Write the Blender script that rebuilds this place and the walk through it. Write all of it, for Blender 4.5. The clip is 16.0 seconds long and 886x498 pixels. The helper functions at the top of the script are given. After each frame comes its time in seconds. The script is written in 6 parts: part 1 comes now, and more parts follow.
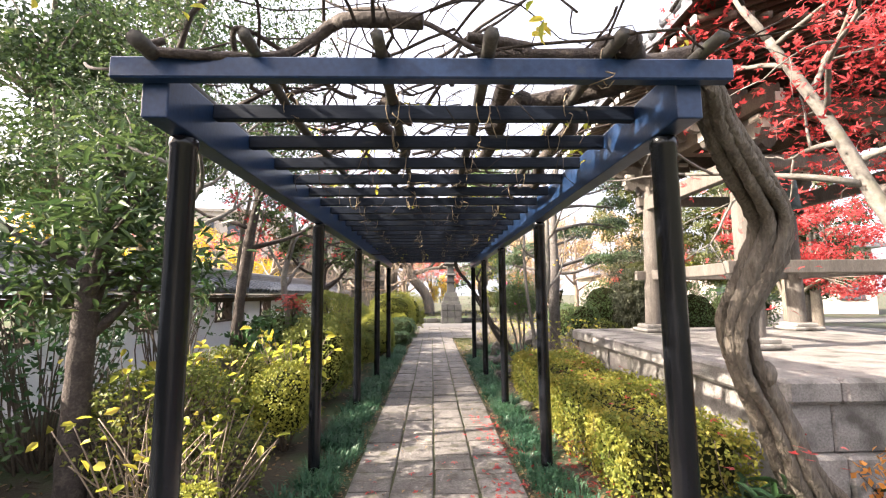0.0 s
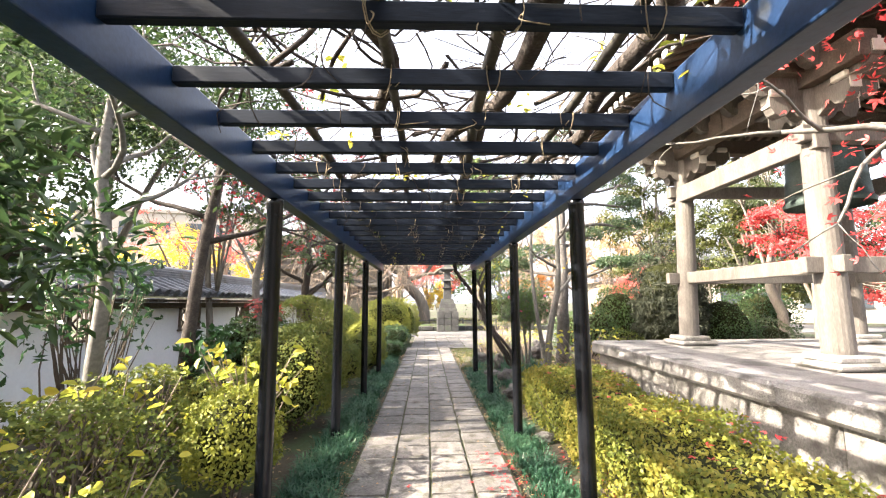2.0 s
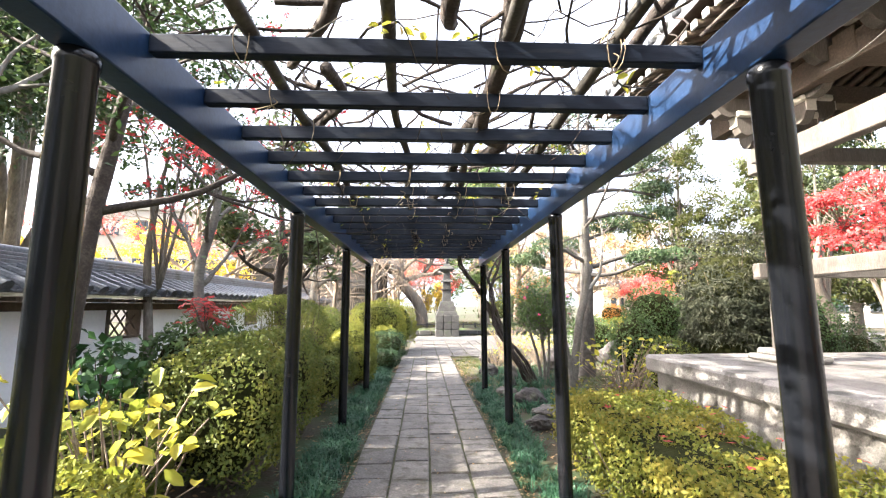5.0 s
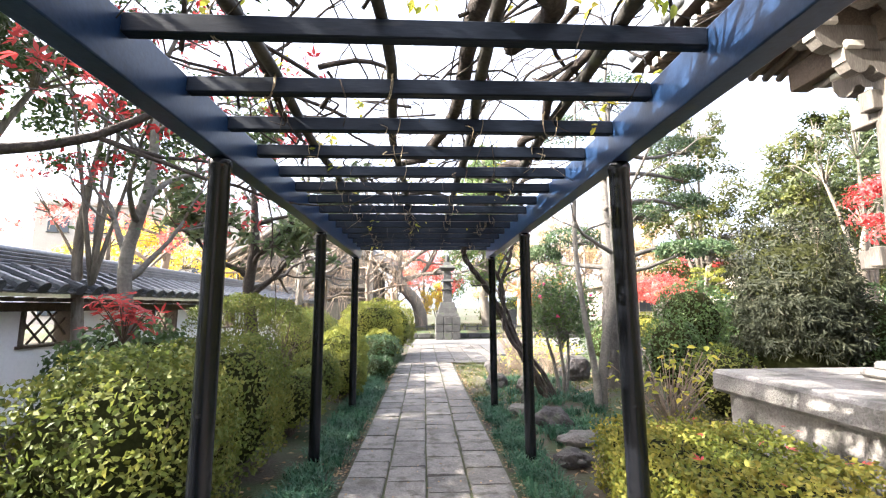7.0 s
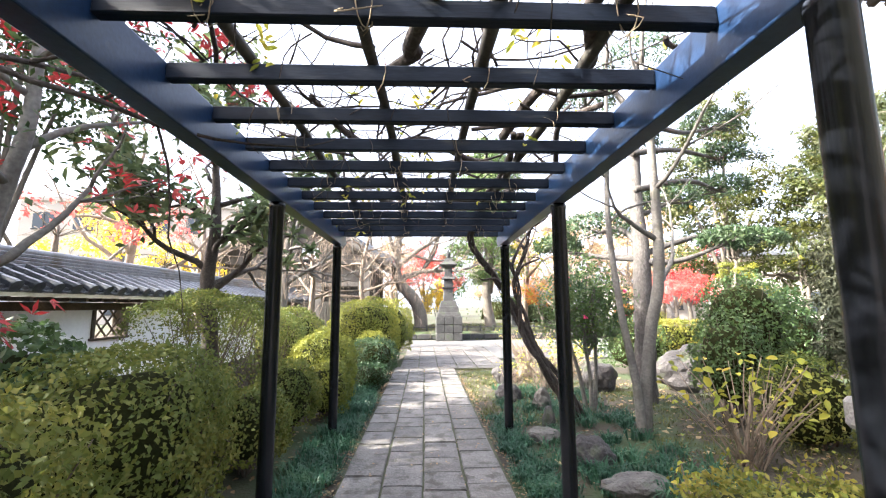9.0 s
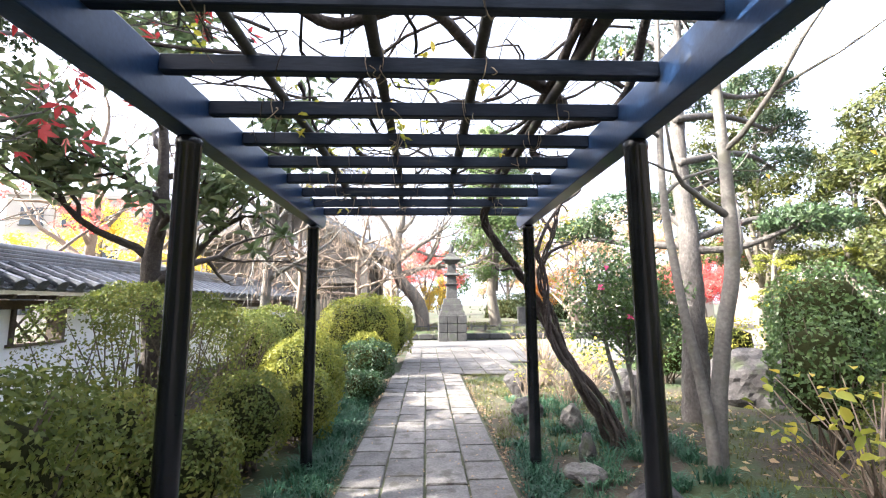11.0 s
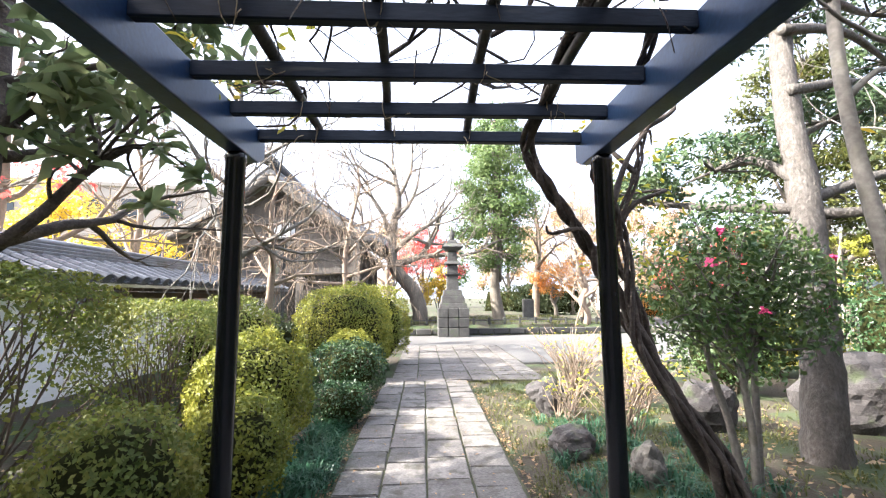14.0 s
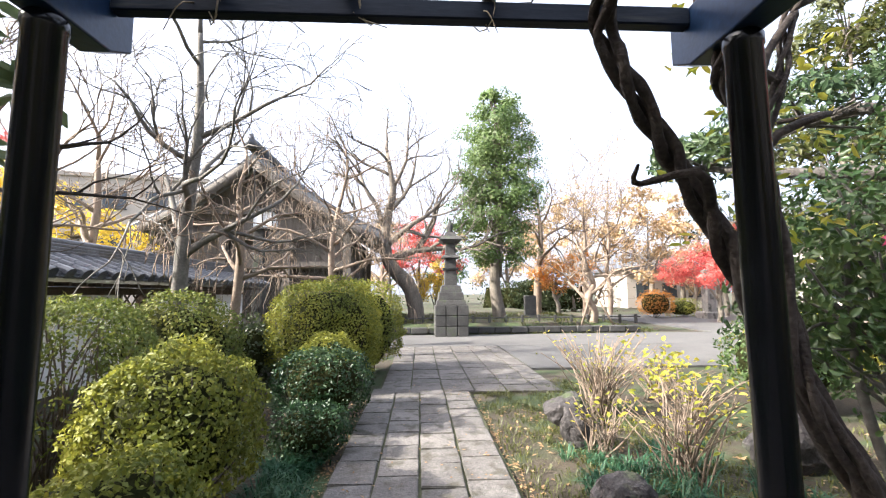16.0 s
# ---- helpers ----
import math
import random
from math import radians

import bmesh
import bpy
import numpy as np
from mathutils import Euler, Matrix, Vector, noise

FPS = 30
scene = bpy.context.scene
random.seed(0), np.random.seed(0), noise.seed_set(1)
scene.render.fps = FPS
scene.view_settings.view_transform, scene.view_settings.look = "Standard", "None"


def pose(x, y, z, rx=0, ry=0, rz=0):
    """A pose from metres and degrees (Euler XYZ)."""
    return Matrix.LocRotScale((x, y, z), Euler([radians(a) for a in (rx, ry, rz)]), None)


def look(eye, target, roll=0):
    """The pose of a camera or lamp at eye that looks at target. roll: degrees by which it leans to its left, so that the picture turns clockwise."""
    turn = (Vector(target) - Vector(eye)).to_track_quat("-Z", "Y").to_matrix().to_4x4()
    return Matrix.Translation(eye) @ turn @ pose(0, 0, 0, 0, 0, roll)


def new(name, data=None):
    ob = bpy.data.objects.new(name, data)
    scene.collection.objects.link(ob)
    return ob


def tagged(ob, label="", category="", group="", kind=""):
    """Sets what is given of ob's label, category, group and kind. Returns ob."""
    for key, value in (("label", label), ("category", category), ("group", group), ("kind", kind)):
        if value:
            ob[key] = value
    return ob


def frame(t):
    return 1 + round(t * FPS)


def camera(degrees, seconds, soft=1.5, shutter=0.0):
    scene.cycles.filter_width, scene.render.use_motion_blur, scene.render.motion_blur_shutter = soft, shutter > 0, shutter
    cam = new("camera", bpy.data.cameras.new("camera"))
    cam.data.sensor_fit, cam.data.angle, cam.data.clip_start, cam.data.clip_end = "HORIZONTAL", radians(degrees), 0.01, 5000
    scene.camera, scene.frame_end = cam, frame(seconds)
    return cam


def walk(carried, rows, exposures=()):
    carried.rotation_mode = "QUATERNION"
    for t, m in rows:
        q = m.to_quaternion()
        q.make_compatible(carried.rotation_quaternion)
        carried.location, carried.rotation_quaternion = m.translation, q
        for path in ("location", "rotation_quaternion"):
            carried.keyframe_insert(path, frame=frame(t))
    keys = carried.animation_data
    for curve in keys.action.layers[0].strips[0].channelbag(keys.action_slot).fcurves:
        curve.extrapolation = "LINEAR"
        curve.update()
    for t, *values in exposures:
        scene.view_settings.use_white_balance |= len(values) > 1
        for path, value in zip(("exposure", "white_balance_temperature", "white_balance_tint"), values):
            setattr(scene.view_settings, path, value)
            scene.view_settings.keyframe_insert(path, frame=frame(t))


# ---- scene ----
# camera and walk
cam = camera(91.9, 16.0, 1.2)
PATH = [
    (0, (0.145, 0.020, 1.519), (0.199, 2.009, 1.734), -0.56),
    (0.5, (0.154, 0.297, 1.504), (0.214, 2.283, 1.731), -0.49),
    (1, (0.148, 0.569, 1.496), (0.216, 2.555, 1.733), -0.42),
    (1.5, (0.140, 0.837, 1.493), (0.212, 2.821, 1.735), -0.37),
    (2, (0.125, 1.103, 1.491), (0.200, 3.086, 1.739), -0.33),
    (2.5, (0.116, 1.377, 1.489), (0.193, 3.360, 1.740), -0.29),
    (3, (0.106, 1.649, 1.486), (0.187, 3.631, 1.739), -0.26),
    (3.5, (0.097, 1.925, 1.482), (0.179, 3.906, 1.738), -0.24),
    (4, (0.099, 2.195, 1.477), (0.181, 4.176, 1.735), -0.23),
    (4.5, (0.097, 2.482, 1.471), (0.181, 4.463, 1.731), -0.22),
    (5, (0.100, 2.769, 1.465), (0.187, 4.750, 1.727), -0.22),
    (7.3, (0.137, 4.159, 1.444), (0.224, 6.138, 1.713), -0.27),
    (7.5, (0.139, 4.276, 1.443), (0.225, 6.256, 1.710), -0.28),
    (8, (0.152, 4.584, 1.442), (0.239, 6.565, 1.708), -0.30),
    (8.5, (0.164, 4.887, 1.442), (0.251, 6.867, 1.708), -0.32),
    (9, (0.165, 5.193, 1.441), (0.251, 7.173, 1.707), -0.34),
    (9.2, (0.169, 5.313, 1.441), (0.253, 7.294, 1.707), -0.35),
    (11.3, (0.172, 6.530, 1.433), (0.250, 8.512, 1.690), -0.44),
    (11.5, (0.160, 6.647, 1.431), (0.240, 8.629, 1.688), -0.45),
    (12, (0.154, 6.929, 1.425), (0.236, 8.911, 1.677), -0.46),
    (12.5, (0.144, 7.213, 1.417), (0.229, 9.195, 1.666), -0.47),
    (13, (0.138, 7.497, 1.409), (0.226, 9.480, 1.649), -0.48),
    (13.5, (0.134, 7.778, 1.400), (0.224, 9.762, 1.633), -0.48),
    (14, (0.132, 8.058, 1.392), (0.224, 10.043, 1.618), -0.48),
    (14.5, (0.127, 8.343, 1.387), (0.221, 10.329, 1.603), -0.48),
    (15, (0.125, 8.628, 1.385), (0.223, 10.614, 1.597), -0.46),
    (15.5, (0.144, 8.913, 1.390), (0.246, 10.900, 1.596), -0.44),
    (16, (0.161, 9.189, 1.403), (0.268, 11.176, 1.611), -0.41),
]
walk(cam, [(t, look(eye, target, roll)) for t, eye, target, roll in PATH], [(0.0, 2.55, 6450, 15), (1.0, 2.92, 6400, 13), (2.5, 2.97, 6300, 11), (5.0, 3.06, 6100, 11), (9.0, 3.03, 5850, 11), (13.0, 2.94, 5750, 11), (15.0, 2.52, 5850, 11), (16.0, 2.15, 5850, 11)])

# world and sun: low winter sun from the left, over the garden wall
SUN_FROM = Vector((-0.86, -0.16, 0.59)).normalized()
world = bpy.data.worlds.new("world")
scene.world = world
world.use_nodes = True
wn = world.node_tree.nodes
sky = wn.new("ShaderNodeTexSky")
sky.sky_type = "NISHITA"
sky.sun_disc = False
sky.sun_elevation = math.asin(SUN_FROM.z)
sky.sun_rotation = math.atan2(SUN_FROM.x, SUN_FROM.y)
sky.dust_density = 10.0
sky.air_density = 0.65
sky.ozone_density = 0.0
wn["Background"].inputs["Strength"].default_value = 0.15
# a thin even haze whitens the clear sky
haze = wn.new("ShaderNodeMixRGB")
haze.inputs["Fac"].default_value = 0.5
haze.inputs["Color2"].default_value = (3.5, 3.53, 3.72, 1)
world.node_tree.links.new(sky.outputs["Color"], haze.inputs["Color1"])
world.node_tree.links.new(haze.outputs["Color"], wn["Background"].inputs["Color"])
sun = new("sun", bpy.data.lights.new("sun", "SUN"))
sun.data.energy, sun.data.angle, sun.data.color = 4.3, radians(0.6), (1.0, 0.9, 0.74)
sun.matrix_world = look(SUN_FROM * 60, (0, 0, 0))

RNG = np.random.default_rng(11)
Z = Vector((0, 0, 1))


# ---- materials ----
def material(name):
    m = bpy.data.materials.new(name)
    m.use_nodes = True
    return m, m.node_tree.nodes, m.node_tree.links


def surface(name, colours, scale=4.0, fine=40.0, rough=0.8, bump=0.3, metal=0.0, spots=None, object_vary=0.0, stretch=(1, 1, 1), depth=0.01):
    """A weathered surface: two scales of noise through a ramp, stains, and fine relief."""
    m, n, l = material(name)
    b = n["Principled BSDF"]
    mp = n.new("ShaderNodeMapping")
    mp.inputs["Scale"].default_value = stretch
    geo = n.new("ShaderNodeNewGeometry")
    l.new(geo.outputs["Position"], mp.inputs["Vector"])
    big = n.new("ShaderNodeTexNoise")
    big.inputs["Scale"].default_value, big.inputs["Detail"].default_value, big.inputs["Roughness"].default_value = scale, 8, 0.65
    small = n.new("ShaderNodeTexNoise")
    small.inputs["Scale"].default_value, small.inputs["Detail"].default_value = fine, 6
    for t in (big, small):
        l.new(mp.outputs["Vector"], t.inputs["Vector"])
    mix = n.new("ShaderNodeMath")
    mix.operation = "MULTIPLY_ADD"
    l.new(small.outputs["Fac"], mix.inputs[0])
    mix.inputs[1].default_value = 0.45
    half = n.new("ShaderNodeMath")
    half.operation = "MULTIPLY"
    half.inputs[1].default_value = 0.55
    l.new(big.outputs["Fac"], half.inputs[0])
    l.new(half.outputs[0], mix.inputs[2])
    fac = mix.outputs[0]
    if object_vary:
        oi = n.new("ShaderNodeObjectInfo")
        ov = n.new("ShaderNodeMath")
        ov.operation = "MULTIPLY_ADD"
        l.new(oi.outputs["Random"], ov.inputs[0])
        ov.inputs[1].default_value = object_vary
        l.new(fac, ov.inputs[2])
        sub = n.new("ShaderNodeMath")
        sub.operation = "SUBTRACT"
        l.new(ov.outputs[0], sub.inputs[0])
        sub.inputs[1].default_value = object_vary / 2
        fac = sub.outputs[0]
    ramp = n.new("ShaderNodeValToRGB")
    els = ramp.color_ramp.elements
    while len(els) < len(colours):
        els.new(0.5)
    for i, c in enumerate(colours):
        els[i].position = 0.3 + 0.4 * i / max(1, len(colours) - 1)
        els[i].color = (*c, 1)
    l.new(fac, ramp.inputs["Fac"])
    colour = ramp.outputs["Color"]
    if spots:
        sp = n.new("ShaderNodeTexNoise")
        sp.inputs["Scale"].default_value, sp.inputs["Detail"].default_value = spots[1], 5
        l.new(mp.outputs["Vector"], sp.inputs["Vector"])
        sr = n.new("ShaderNodeValToRGB")
        sr.color_ramp.elements[0].position, sr.color_ramp.elements[1].position = spots[2], spots[2] + 0.12
        l.new(sp.outputs["Fac"], sr.inputs["Fac"])
        mc = n.new("ShaderNodeMixRGB")
        mc.inputs["Color2"].default_value = (*spots[0], 1)
        l.new(sr.outputs["Color"], mc.inputs["Fac"])
        l.new(colour, mc.inputs["Color1"])
        colour = mc.outputs["Color"]
    l.new(colour, b.inputs["Base Color"])
    b.inputs["Roughness"].default_value, b.inputs["Metallic"].default_value = rough, metal
    bp = n.new("ShaderNodeBump")
    bp.inputs["Strength"].default_value, bp.inputs["Distance"].default_value = bump, depth
    l.new(fac, bp.inputs["Height"])
    l.new(bp.outputs["Normal"], b.inputs["Normal"])
    return m


def leafy(name, colours, through_light=0.35, rough=0.45, patch=1.5):
    """Leaves: each leaf has a tint of its own, with slow drifts over the plant, and lets some light through."""
    m, n, l = material(name)
    b, out = n["Principled BSDF"], n["Material Output"]
    geo = n.new("ShaderNodeNewGeometry")
    nz = n.new("ShaderNodeTexNoise")
    nz.inputs["Scale"].default_value, nz.inputs["Detail"].default_value = patch, 3
    l.new(geo.outputs["Position"], nz.inputs["Vector"])
    ad = n.new("ShaderNodeMath")
    ad.operation = "MULTIPLY_ADD"
    l.new(geo.outputs["Random Per Island"], ad.inputs[0])
    ad.inputs[1].default_value = 0.36
    sb = n.new("ShaderNodeMath")
    sb.operation = "MULTIPLY_ADD"
    l.new(nz.outputs["Fac"], sb.inputs[0])
    sb.inputs[1].default_value, sb.inputs[2].default_value = 1.3, -0.38
    l.new(sb.outputs[0], ad.inputs[2])
    ramp = n.new("ShaderNodeValToRGB")
    els = ramp.color_ramp.elements
    while len(els) < len(colours):
        els.new(0.5)
    for i, c in enumerate(colours):
        els[i].position = i / (len(colours) - 1)
        els[i].color = (*c, 1)
    l.new(ad.outputs[0], ramp.inputs["Fac"])
    l.new(ramp.outputs["Color"], b.inputs["Base Color"])
    b.inputs["Roughness"].default_value, b.inputs["Specular IOR Level"].default_value = rough, 0.35 if rough > 0.3 else 0.5
    tr = n.new("ShaderNodeBsdfTranslucent")
    l.new(ramp.outputs["Color"], tr.inputs["Color"])
    mx = n.new("ShaderNodeMixShader")
    mx.inputs["Fac"].default_value = through_light
    l.new(b.outputs["BSDF"], mx.inputs[1])
    l.new(tr.outputs["BSDF"], mx.inputs[2])
    l.new(mx.outputs["Shader"], out.inputs["Surface"])
    return m


M_SOIL = surface("soil", [(0.024, 0.018, 0.012), (0.05, 0.039, 0.025), (0.088, 0.07, 0.046)], 1.6, 34, 0.97, 0.9, spots=((0.042, 0.06, 0.02), 1.3, 0.46), depth=0.03)
M_PAVER = surface("worn paving stone", [(0.06, 0.054, 0.049), (0.125, 0.114, 0.104), (0.215, 0.198, 0.178)], 5, 48, 0.78, 1.0, object_vary=0.15, spots=((0.07, 0.064, 0.046), 7, 0.53), depth=0.018)
M_JOINT = surface("mossy earth joint", [(0.025, 0.022, 0.014), (0.05, 0.055, 0.022), (0.10, 0.095, 0.05)], 4, 40, 0.95, 0.6)
M_ROAD = surface("grey gravel asphalt", [(0.065, 0.063, 0.06), (0.12, 0.116, 0.11)], 1.0, 80, 0.9, 0.4)
M_BLACK = surface("black paint", [(0.0035, 0.004, 0.0055), (0.006, 0.0068, 0.009), (0.011, 0.012, 0.014)], 5, 70, 0.2, 0.12, spots=((0.03, 0.028, 0.027), 11, 0.71), depth=0.002)
M_BLACK.node_tree.nodes["Principled BSDF"].inputs["Specular IOR Level"].default_value = 0.4
# blue sky glare on the black beams is put into their colour
M_BLACK_GLARE = surface("black beam paint with blue glare", [(0.006, 0.015, 0.04), (0.011, 0.028, 0.072), (0.022, 0.045, 0.10)], 3, 50, 0.32, 0.25, spots=((0.055, 0.06, 0.065), 7, 0.66), depth=0.004)
M_BLACK_GLARE.node_tree.nodes["Principled BSDF"].inputs["Specular IOR Level"].default_value = 0.35
M_SLAT = surface("weathered black slat paint", [(0.003, 0.005, 0.009), (0.006, 0.010, 0.019), (0.015, 0.021, 0.034)], 4, 60, 0.5, 0.4, spots=((0.04, 0.042, 0.04), 9, 0.62), object_vary=0.14, stretch=(0.3, 2, 2), depth=0.004)
M_SLAT.node_tree.nodes["Principled BSDF"].inputs["Specular IOR Level"].default_value = 0.18
M_TWINE = surface("dry straw twine", [(0.2, 0.15, 0.09), (0.36, 0.29, 0.19)], 20, 80, 0.9, 0.3)
M_LIMEWASH = surface("limewashed timber ends", [(0.42, 0.385, 0.33), (0.56, 0.52, 0.455)], 8, 50, 0.85, 0.2)
M_POLE = surface("dark weathered pole", [(0.018, 0.016, 0.014), (0.045, 0.04, 0.032), (0.08, 0.075, 0.055)], 9, 60, 0.8, 0.6, spots=((0.09, 0.10, 0.05), 7, 0.62))
M_VINE = surface("vine bark", [(0.05, 0.04, 0.031), (0.12, 0.10, 0.077), (0.205, 0.175, 0.14)], 14, 70, 0.9, 1.0, stretch=(1, 1, 0.22), depth=0.05)
M_VINE_DARK = surface("dark vine bark", [(0.018, 0.013, 0.010), (0.045, 0.034, 0.027), (0.10, 0.08, 0.064)], 12, 60, 0.9, 1.0, depth=0.02)
M_BARK = surface("tree bark", [(0.06, 0.05, 0.04), (0.14, 0.12, 0.095), (0.22, 0.195, 0.16)], 7, 45, 0.9, 1.0, stretch=(1, 1, 0.3), depth=0.03)
M_GREYBARK = surface("smooth grey bark", [(0.06, 0.054, 0.046), (0.12, 0.11, 0.095), (0.20, 0.186, 0.162)], 4, 35, 0.85, 0.7, spots=((0.10, 0.095, 0.07), 6, 0.57), depth=0.015)
M_TWIG = surface("twigs", [(0.045, 0.033, 0.024), (0.12, 0.09, 0.062)], 8, 40, 0.9, 0.5)
M_PALETWIG = surface("pale twigs", [(0.14, 0.105, 0.075), (0.27, 0.21, 0.16)], 8, 40, 0.9, 0.3)
M_PLASTER = surface("white plaster", [(0.72, 0.72, 0.73), (0.80, 0.80, 0.80), (0.85, 0.85, 0.85)], 1.3, 30, 0.85, 0.15, spots=((0.6, 0.59, 0.57), 1.6, 0.66), depth=0.004)
M_FLAKE = surface("flaking pine bark", [(0.035, 0.03, 0.027), (0.085, 0.076, 0.068), (0.16, 0.148, 0.135)], 16, 50, 0.9, 1.0, spots=((0.09, 0.078, 0.066), 18, 0.56), stretch=(1, 1, 0.5), depth=0.03)
M_TILE = surface("grey roof tile", [(0.03, 0.033, 0.04), (0.075, 0.08, 0.09), (0.15, 0.158, 0.172)], 4, 40, 0.33, 0.4, object_vary=0.18, spots=((0.05, 0.048, 0.036), 3, 0.56))
M_WOOD = surface("weathered brown wood", [(0.04, 0.028, 0.02), (0.085, 0.062, 0.045), (0.15, 0.115, 0.085)], 5, 60, 0.8, 0.5, stretch=(1, 1, 1))
M_GREYWOOD = surface("bleached grey wood", [(0.055, 0.047, 0.039), (0.10, 0.087, 0.074), (0.165, 0.147, 0.128)], 4, 60, 0.82, 0.5, stretch=(2, 2, 0.4))
M_STONE = surface("granite", [(0.095, 0.088, 0.08), (0.19, 0.178, 0.163), (0.30, 0.282, 0.262)], 3.5, 70, 0.88, 0.9, spots=((0.075, 0.07, 0.06), 3.2, 0.53), object_vary=0.14, depth=0.02)
M_DARKSTONE = surface("dark mossy stone", [(0.02, 0.02, 0.02), (0.045, 0.044, 0.042), (0.09, 0.088, 0.083)], 4, 60, 0.9, 0.7, spots=((0.05, 0.062, 0.035), 4, 0.58), object_vary=0.12, depth=0.02)
M_ROCK = surface("garden rock", [(0.02, 0.018, 0.018), (0.046, 0.041, 0.04), (0.09, 0.082, 0.077)], 5, 45, 0.85, 1.0, spots=((0.055, 0.068, 0.032), 5, 0.56), depth=0.03)
M_PALEROCK = surface("pale garden rock", [(0.065, 0.06, 0.053), (0.12, 0.11, 0.098), (0.18, 0.167, 0.148)], 5, 45, 0.85, 1.0, spots=((0.07, 0.08, 0.045), 5, 0.54), depth=0.03)
M_BRONZE = surface("bell bronze", [(0.03, 0.045, 0.04), (0.06, 0.08, 0.07), (0.10, 0.13, 0.115)], 5, 50, 0.55, 0.3, metal=0.6)
M_BUILDING = surface("beige render", [(0.36, 0.325, 0.28), (0.44, 0.40, 0.35)], 1, 20, 0.9, 0.2)
M_PANE, _n, _l = material("window glass")
_n["Principled BSDF"].inputs["Base Color"].default_value = (0.05, 0.06, 0.07, 1)
_n["Principled BSDF"].inputs["Roughness"].default_value = 0.08
M_LAMPGLASS = surface("milky lamp glass", [(0.7, 0.73, 0.74), (0.82, 0.84, 0.85)], 3, 20, 0.3, 0.05)
# near-black colour paints the shade deep between the leaves
M_CORE_SHADE = surface("shrub inside with painted shade", [(0.011, 0.013, 0.005), (0.032, 0.034, 0.012)], 14, 50, 1.0, 0.8)
M_CORE_SHADE.node_tree.nodes["Principled BSDF"].inputs["Specular IOR Level"].default_value = 0.05

L_GREEN = leafy("dark green leaves", [(0.035, 0.068, 0.024), (0.072, 0.12, 0.037), (0.135, 0.19, 0.058)])
L_EVERG = leafy("evergreen leaves", [(0.014, 0.032, 0.012), (0.032, 0.062, 0.02), (0.07, 0.105, 0.034), (0.15, 0.17, 0.055)], 0.33, patch=0.8)
L_GLOSSY = leafy("glossy leaves", [(0.014, 0.04, 0.015), (0.032, 0.08, 0.025), (0.07, 0.13, 0.04)], 0.25, 0.38)
L_MAGNOLIA = leafy("leathery magnolia leaves", [(0.06, 0.10, 0.045), (0.14, 0.18, 0.08), (0.27, 0.27, 0.14)], 0.52, 0.35)
L_CAMELLIA = leafy("camellia leaves", [(0.03, 0.07, 0.022), (0.08, 0.14, 0.04), (0.2, 0.23, 0.07)], 0.35, 0.28, patch=2.2)
L_OLIVE = leafy("olive azalea leaves", [(0.045, 0.07, 0.016), (0.11, 0.14, 0.028), (0.20, 0.205, 0.042), (0.31, 0.27, 0.065)], 0.38, 0.6)
L_BALL = leafy("yellow-green azalea leaves", [(0.085, 0.11, 0.02), (0.17, 0.19, 0.03), (0.30, 0.295, 0.042), (0.42, 0.38, 0.055)], 0.38, 0.6)
L_HEDGE = leafy("golden hedge leaves", [(0.07, 0.10, 0.016), (0.15, 0.165, 0.024), (0.27, 0.24, 0.038), (0.38, 0.29, 0.065)], 0.4, 0.6, patch=2.5)
L_LIME = leafy("yellowing hydrangea leaves", [(0.17, 0.24, 0.03), (0.36, 0.38, 0.05), (0.54, 0.44, 0.06), (0.58, 0.36, 0.08)], 0.5, patch=3.0)
L_RED = leafy("red maple leaves", [(0.26, 0.02, 0.022), (0.46, 0.055, 0.055), (0.6, 0.16, 0.14)], 0.45)
L_PINKRED = leafy("far red maple leaves", [(0.40, 0.05, 0.04), (0.62, 0.13, 0.11), (0.72, 0.25, 0.2)], 0.45)
L_ORANGE = leafy("orange leaves", [(0.4, 0.15, 0.03), (0.58, 0.25, 0.05), (0.66, 0.35, 0.1)], 0.45)
L_YELLOW = leafy("yellow leaves", [(0.48, 0.33, 0.03), (0.64, 0.47, 0.05), (0.72, 0.58, 0.1)], 0.45)
L_TAN = leafy("tan autumn leaves", [(0.3, 0.2, 0.1), (0.46, 0.33, 0.18), (0.56, 0.44, 0.26)], 0.4)
L_PALE = leafy("pale green leaves", [(0.024, 0.04, 0.015), (0.05, 0.068, 0.026), (0.09, 0.102, 0.042)], 0.35, patch=0.5)
L_PINE = leafy("pine needles", [(0.025, 0.05, 0.022), (0.05, 0.085, 0.035), (0.10, 0.13, 0.055)], 0.25)
L_BROWNCON = leafy("brownish conifer sprays", [(0.012, 0.017, 0.009), (0.028, 0.032, 0.016), (0.06, 0.058, 0.03)], 0.2, 0.7, patch=3.0)
L_GRASS = leafy("lily turf", [(0.018, 0.055, 0.03), (0.042, 0.115, 0.06), (0.12, 0.21, 0.10)], 0.35, 0.42)
L_CONIFER = leafy("fresh conifer sprays", [(0.06, 0.105, 0.035), (0.13, 0.19, 0.06), (0.24, 0.29, 0.10)], 0.42, patch=0.8)
L_LEMON = leafy("lemon-green fine leaves", [(0.022, 0.034, 0.008), (0.05, 0.062, 0.013), (0.088, 0.092, 0.022), (0.125, 0.115, 0.034)], 0.35, patch=0.9)
L_DARKBUSH = leafy("deep green small leaves", [(0.012, 0.035, 0.014), (0.03, 0.065, 0.022), (0.075, 0.11, 0.035)], 0.25)
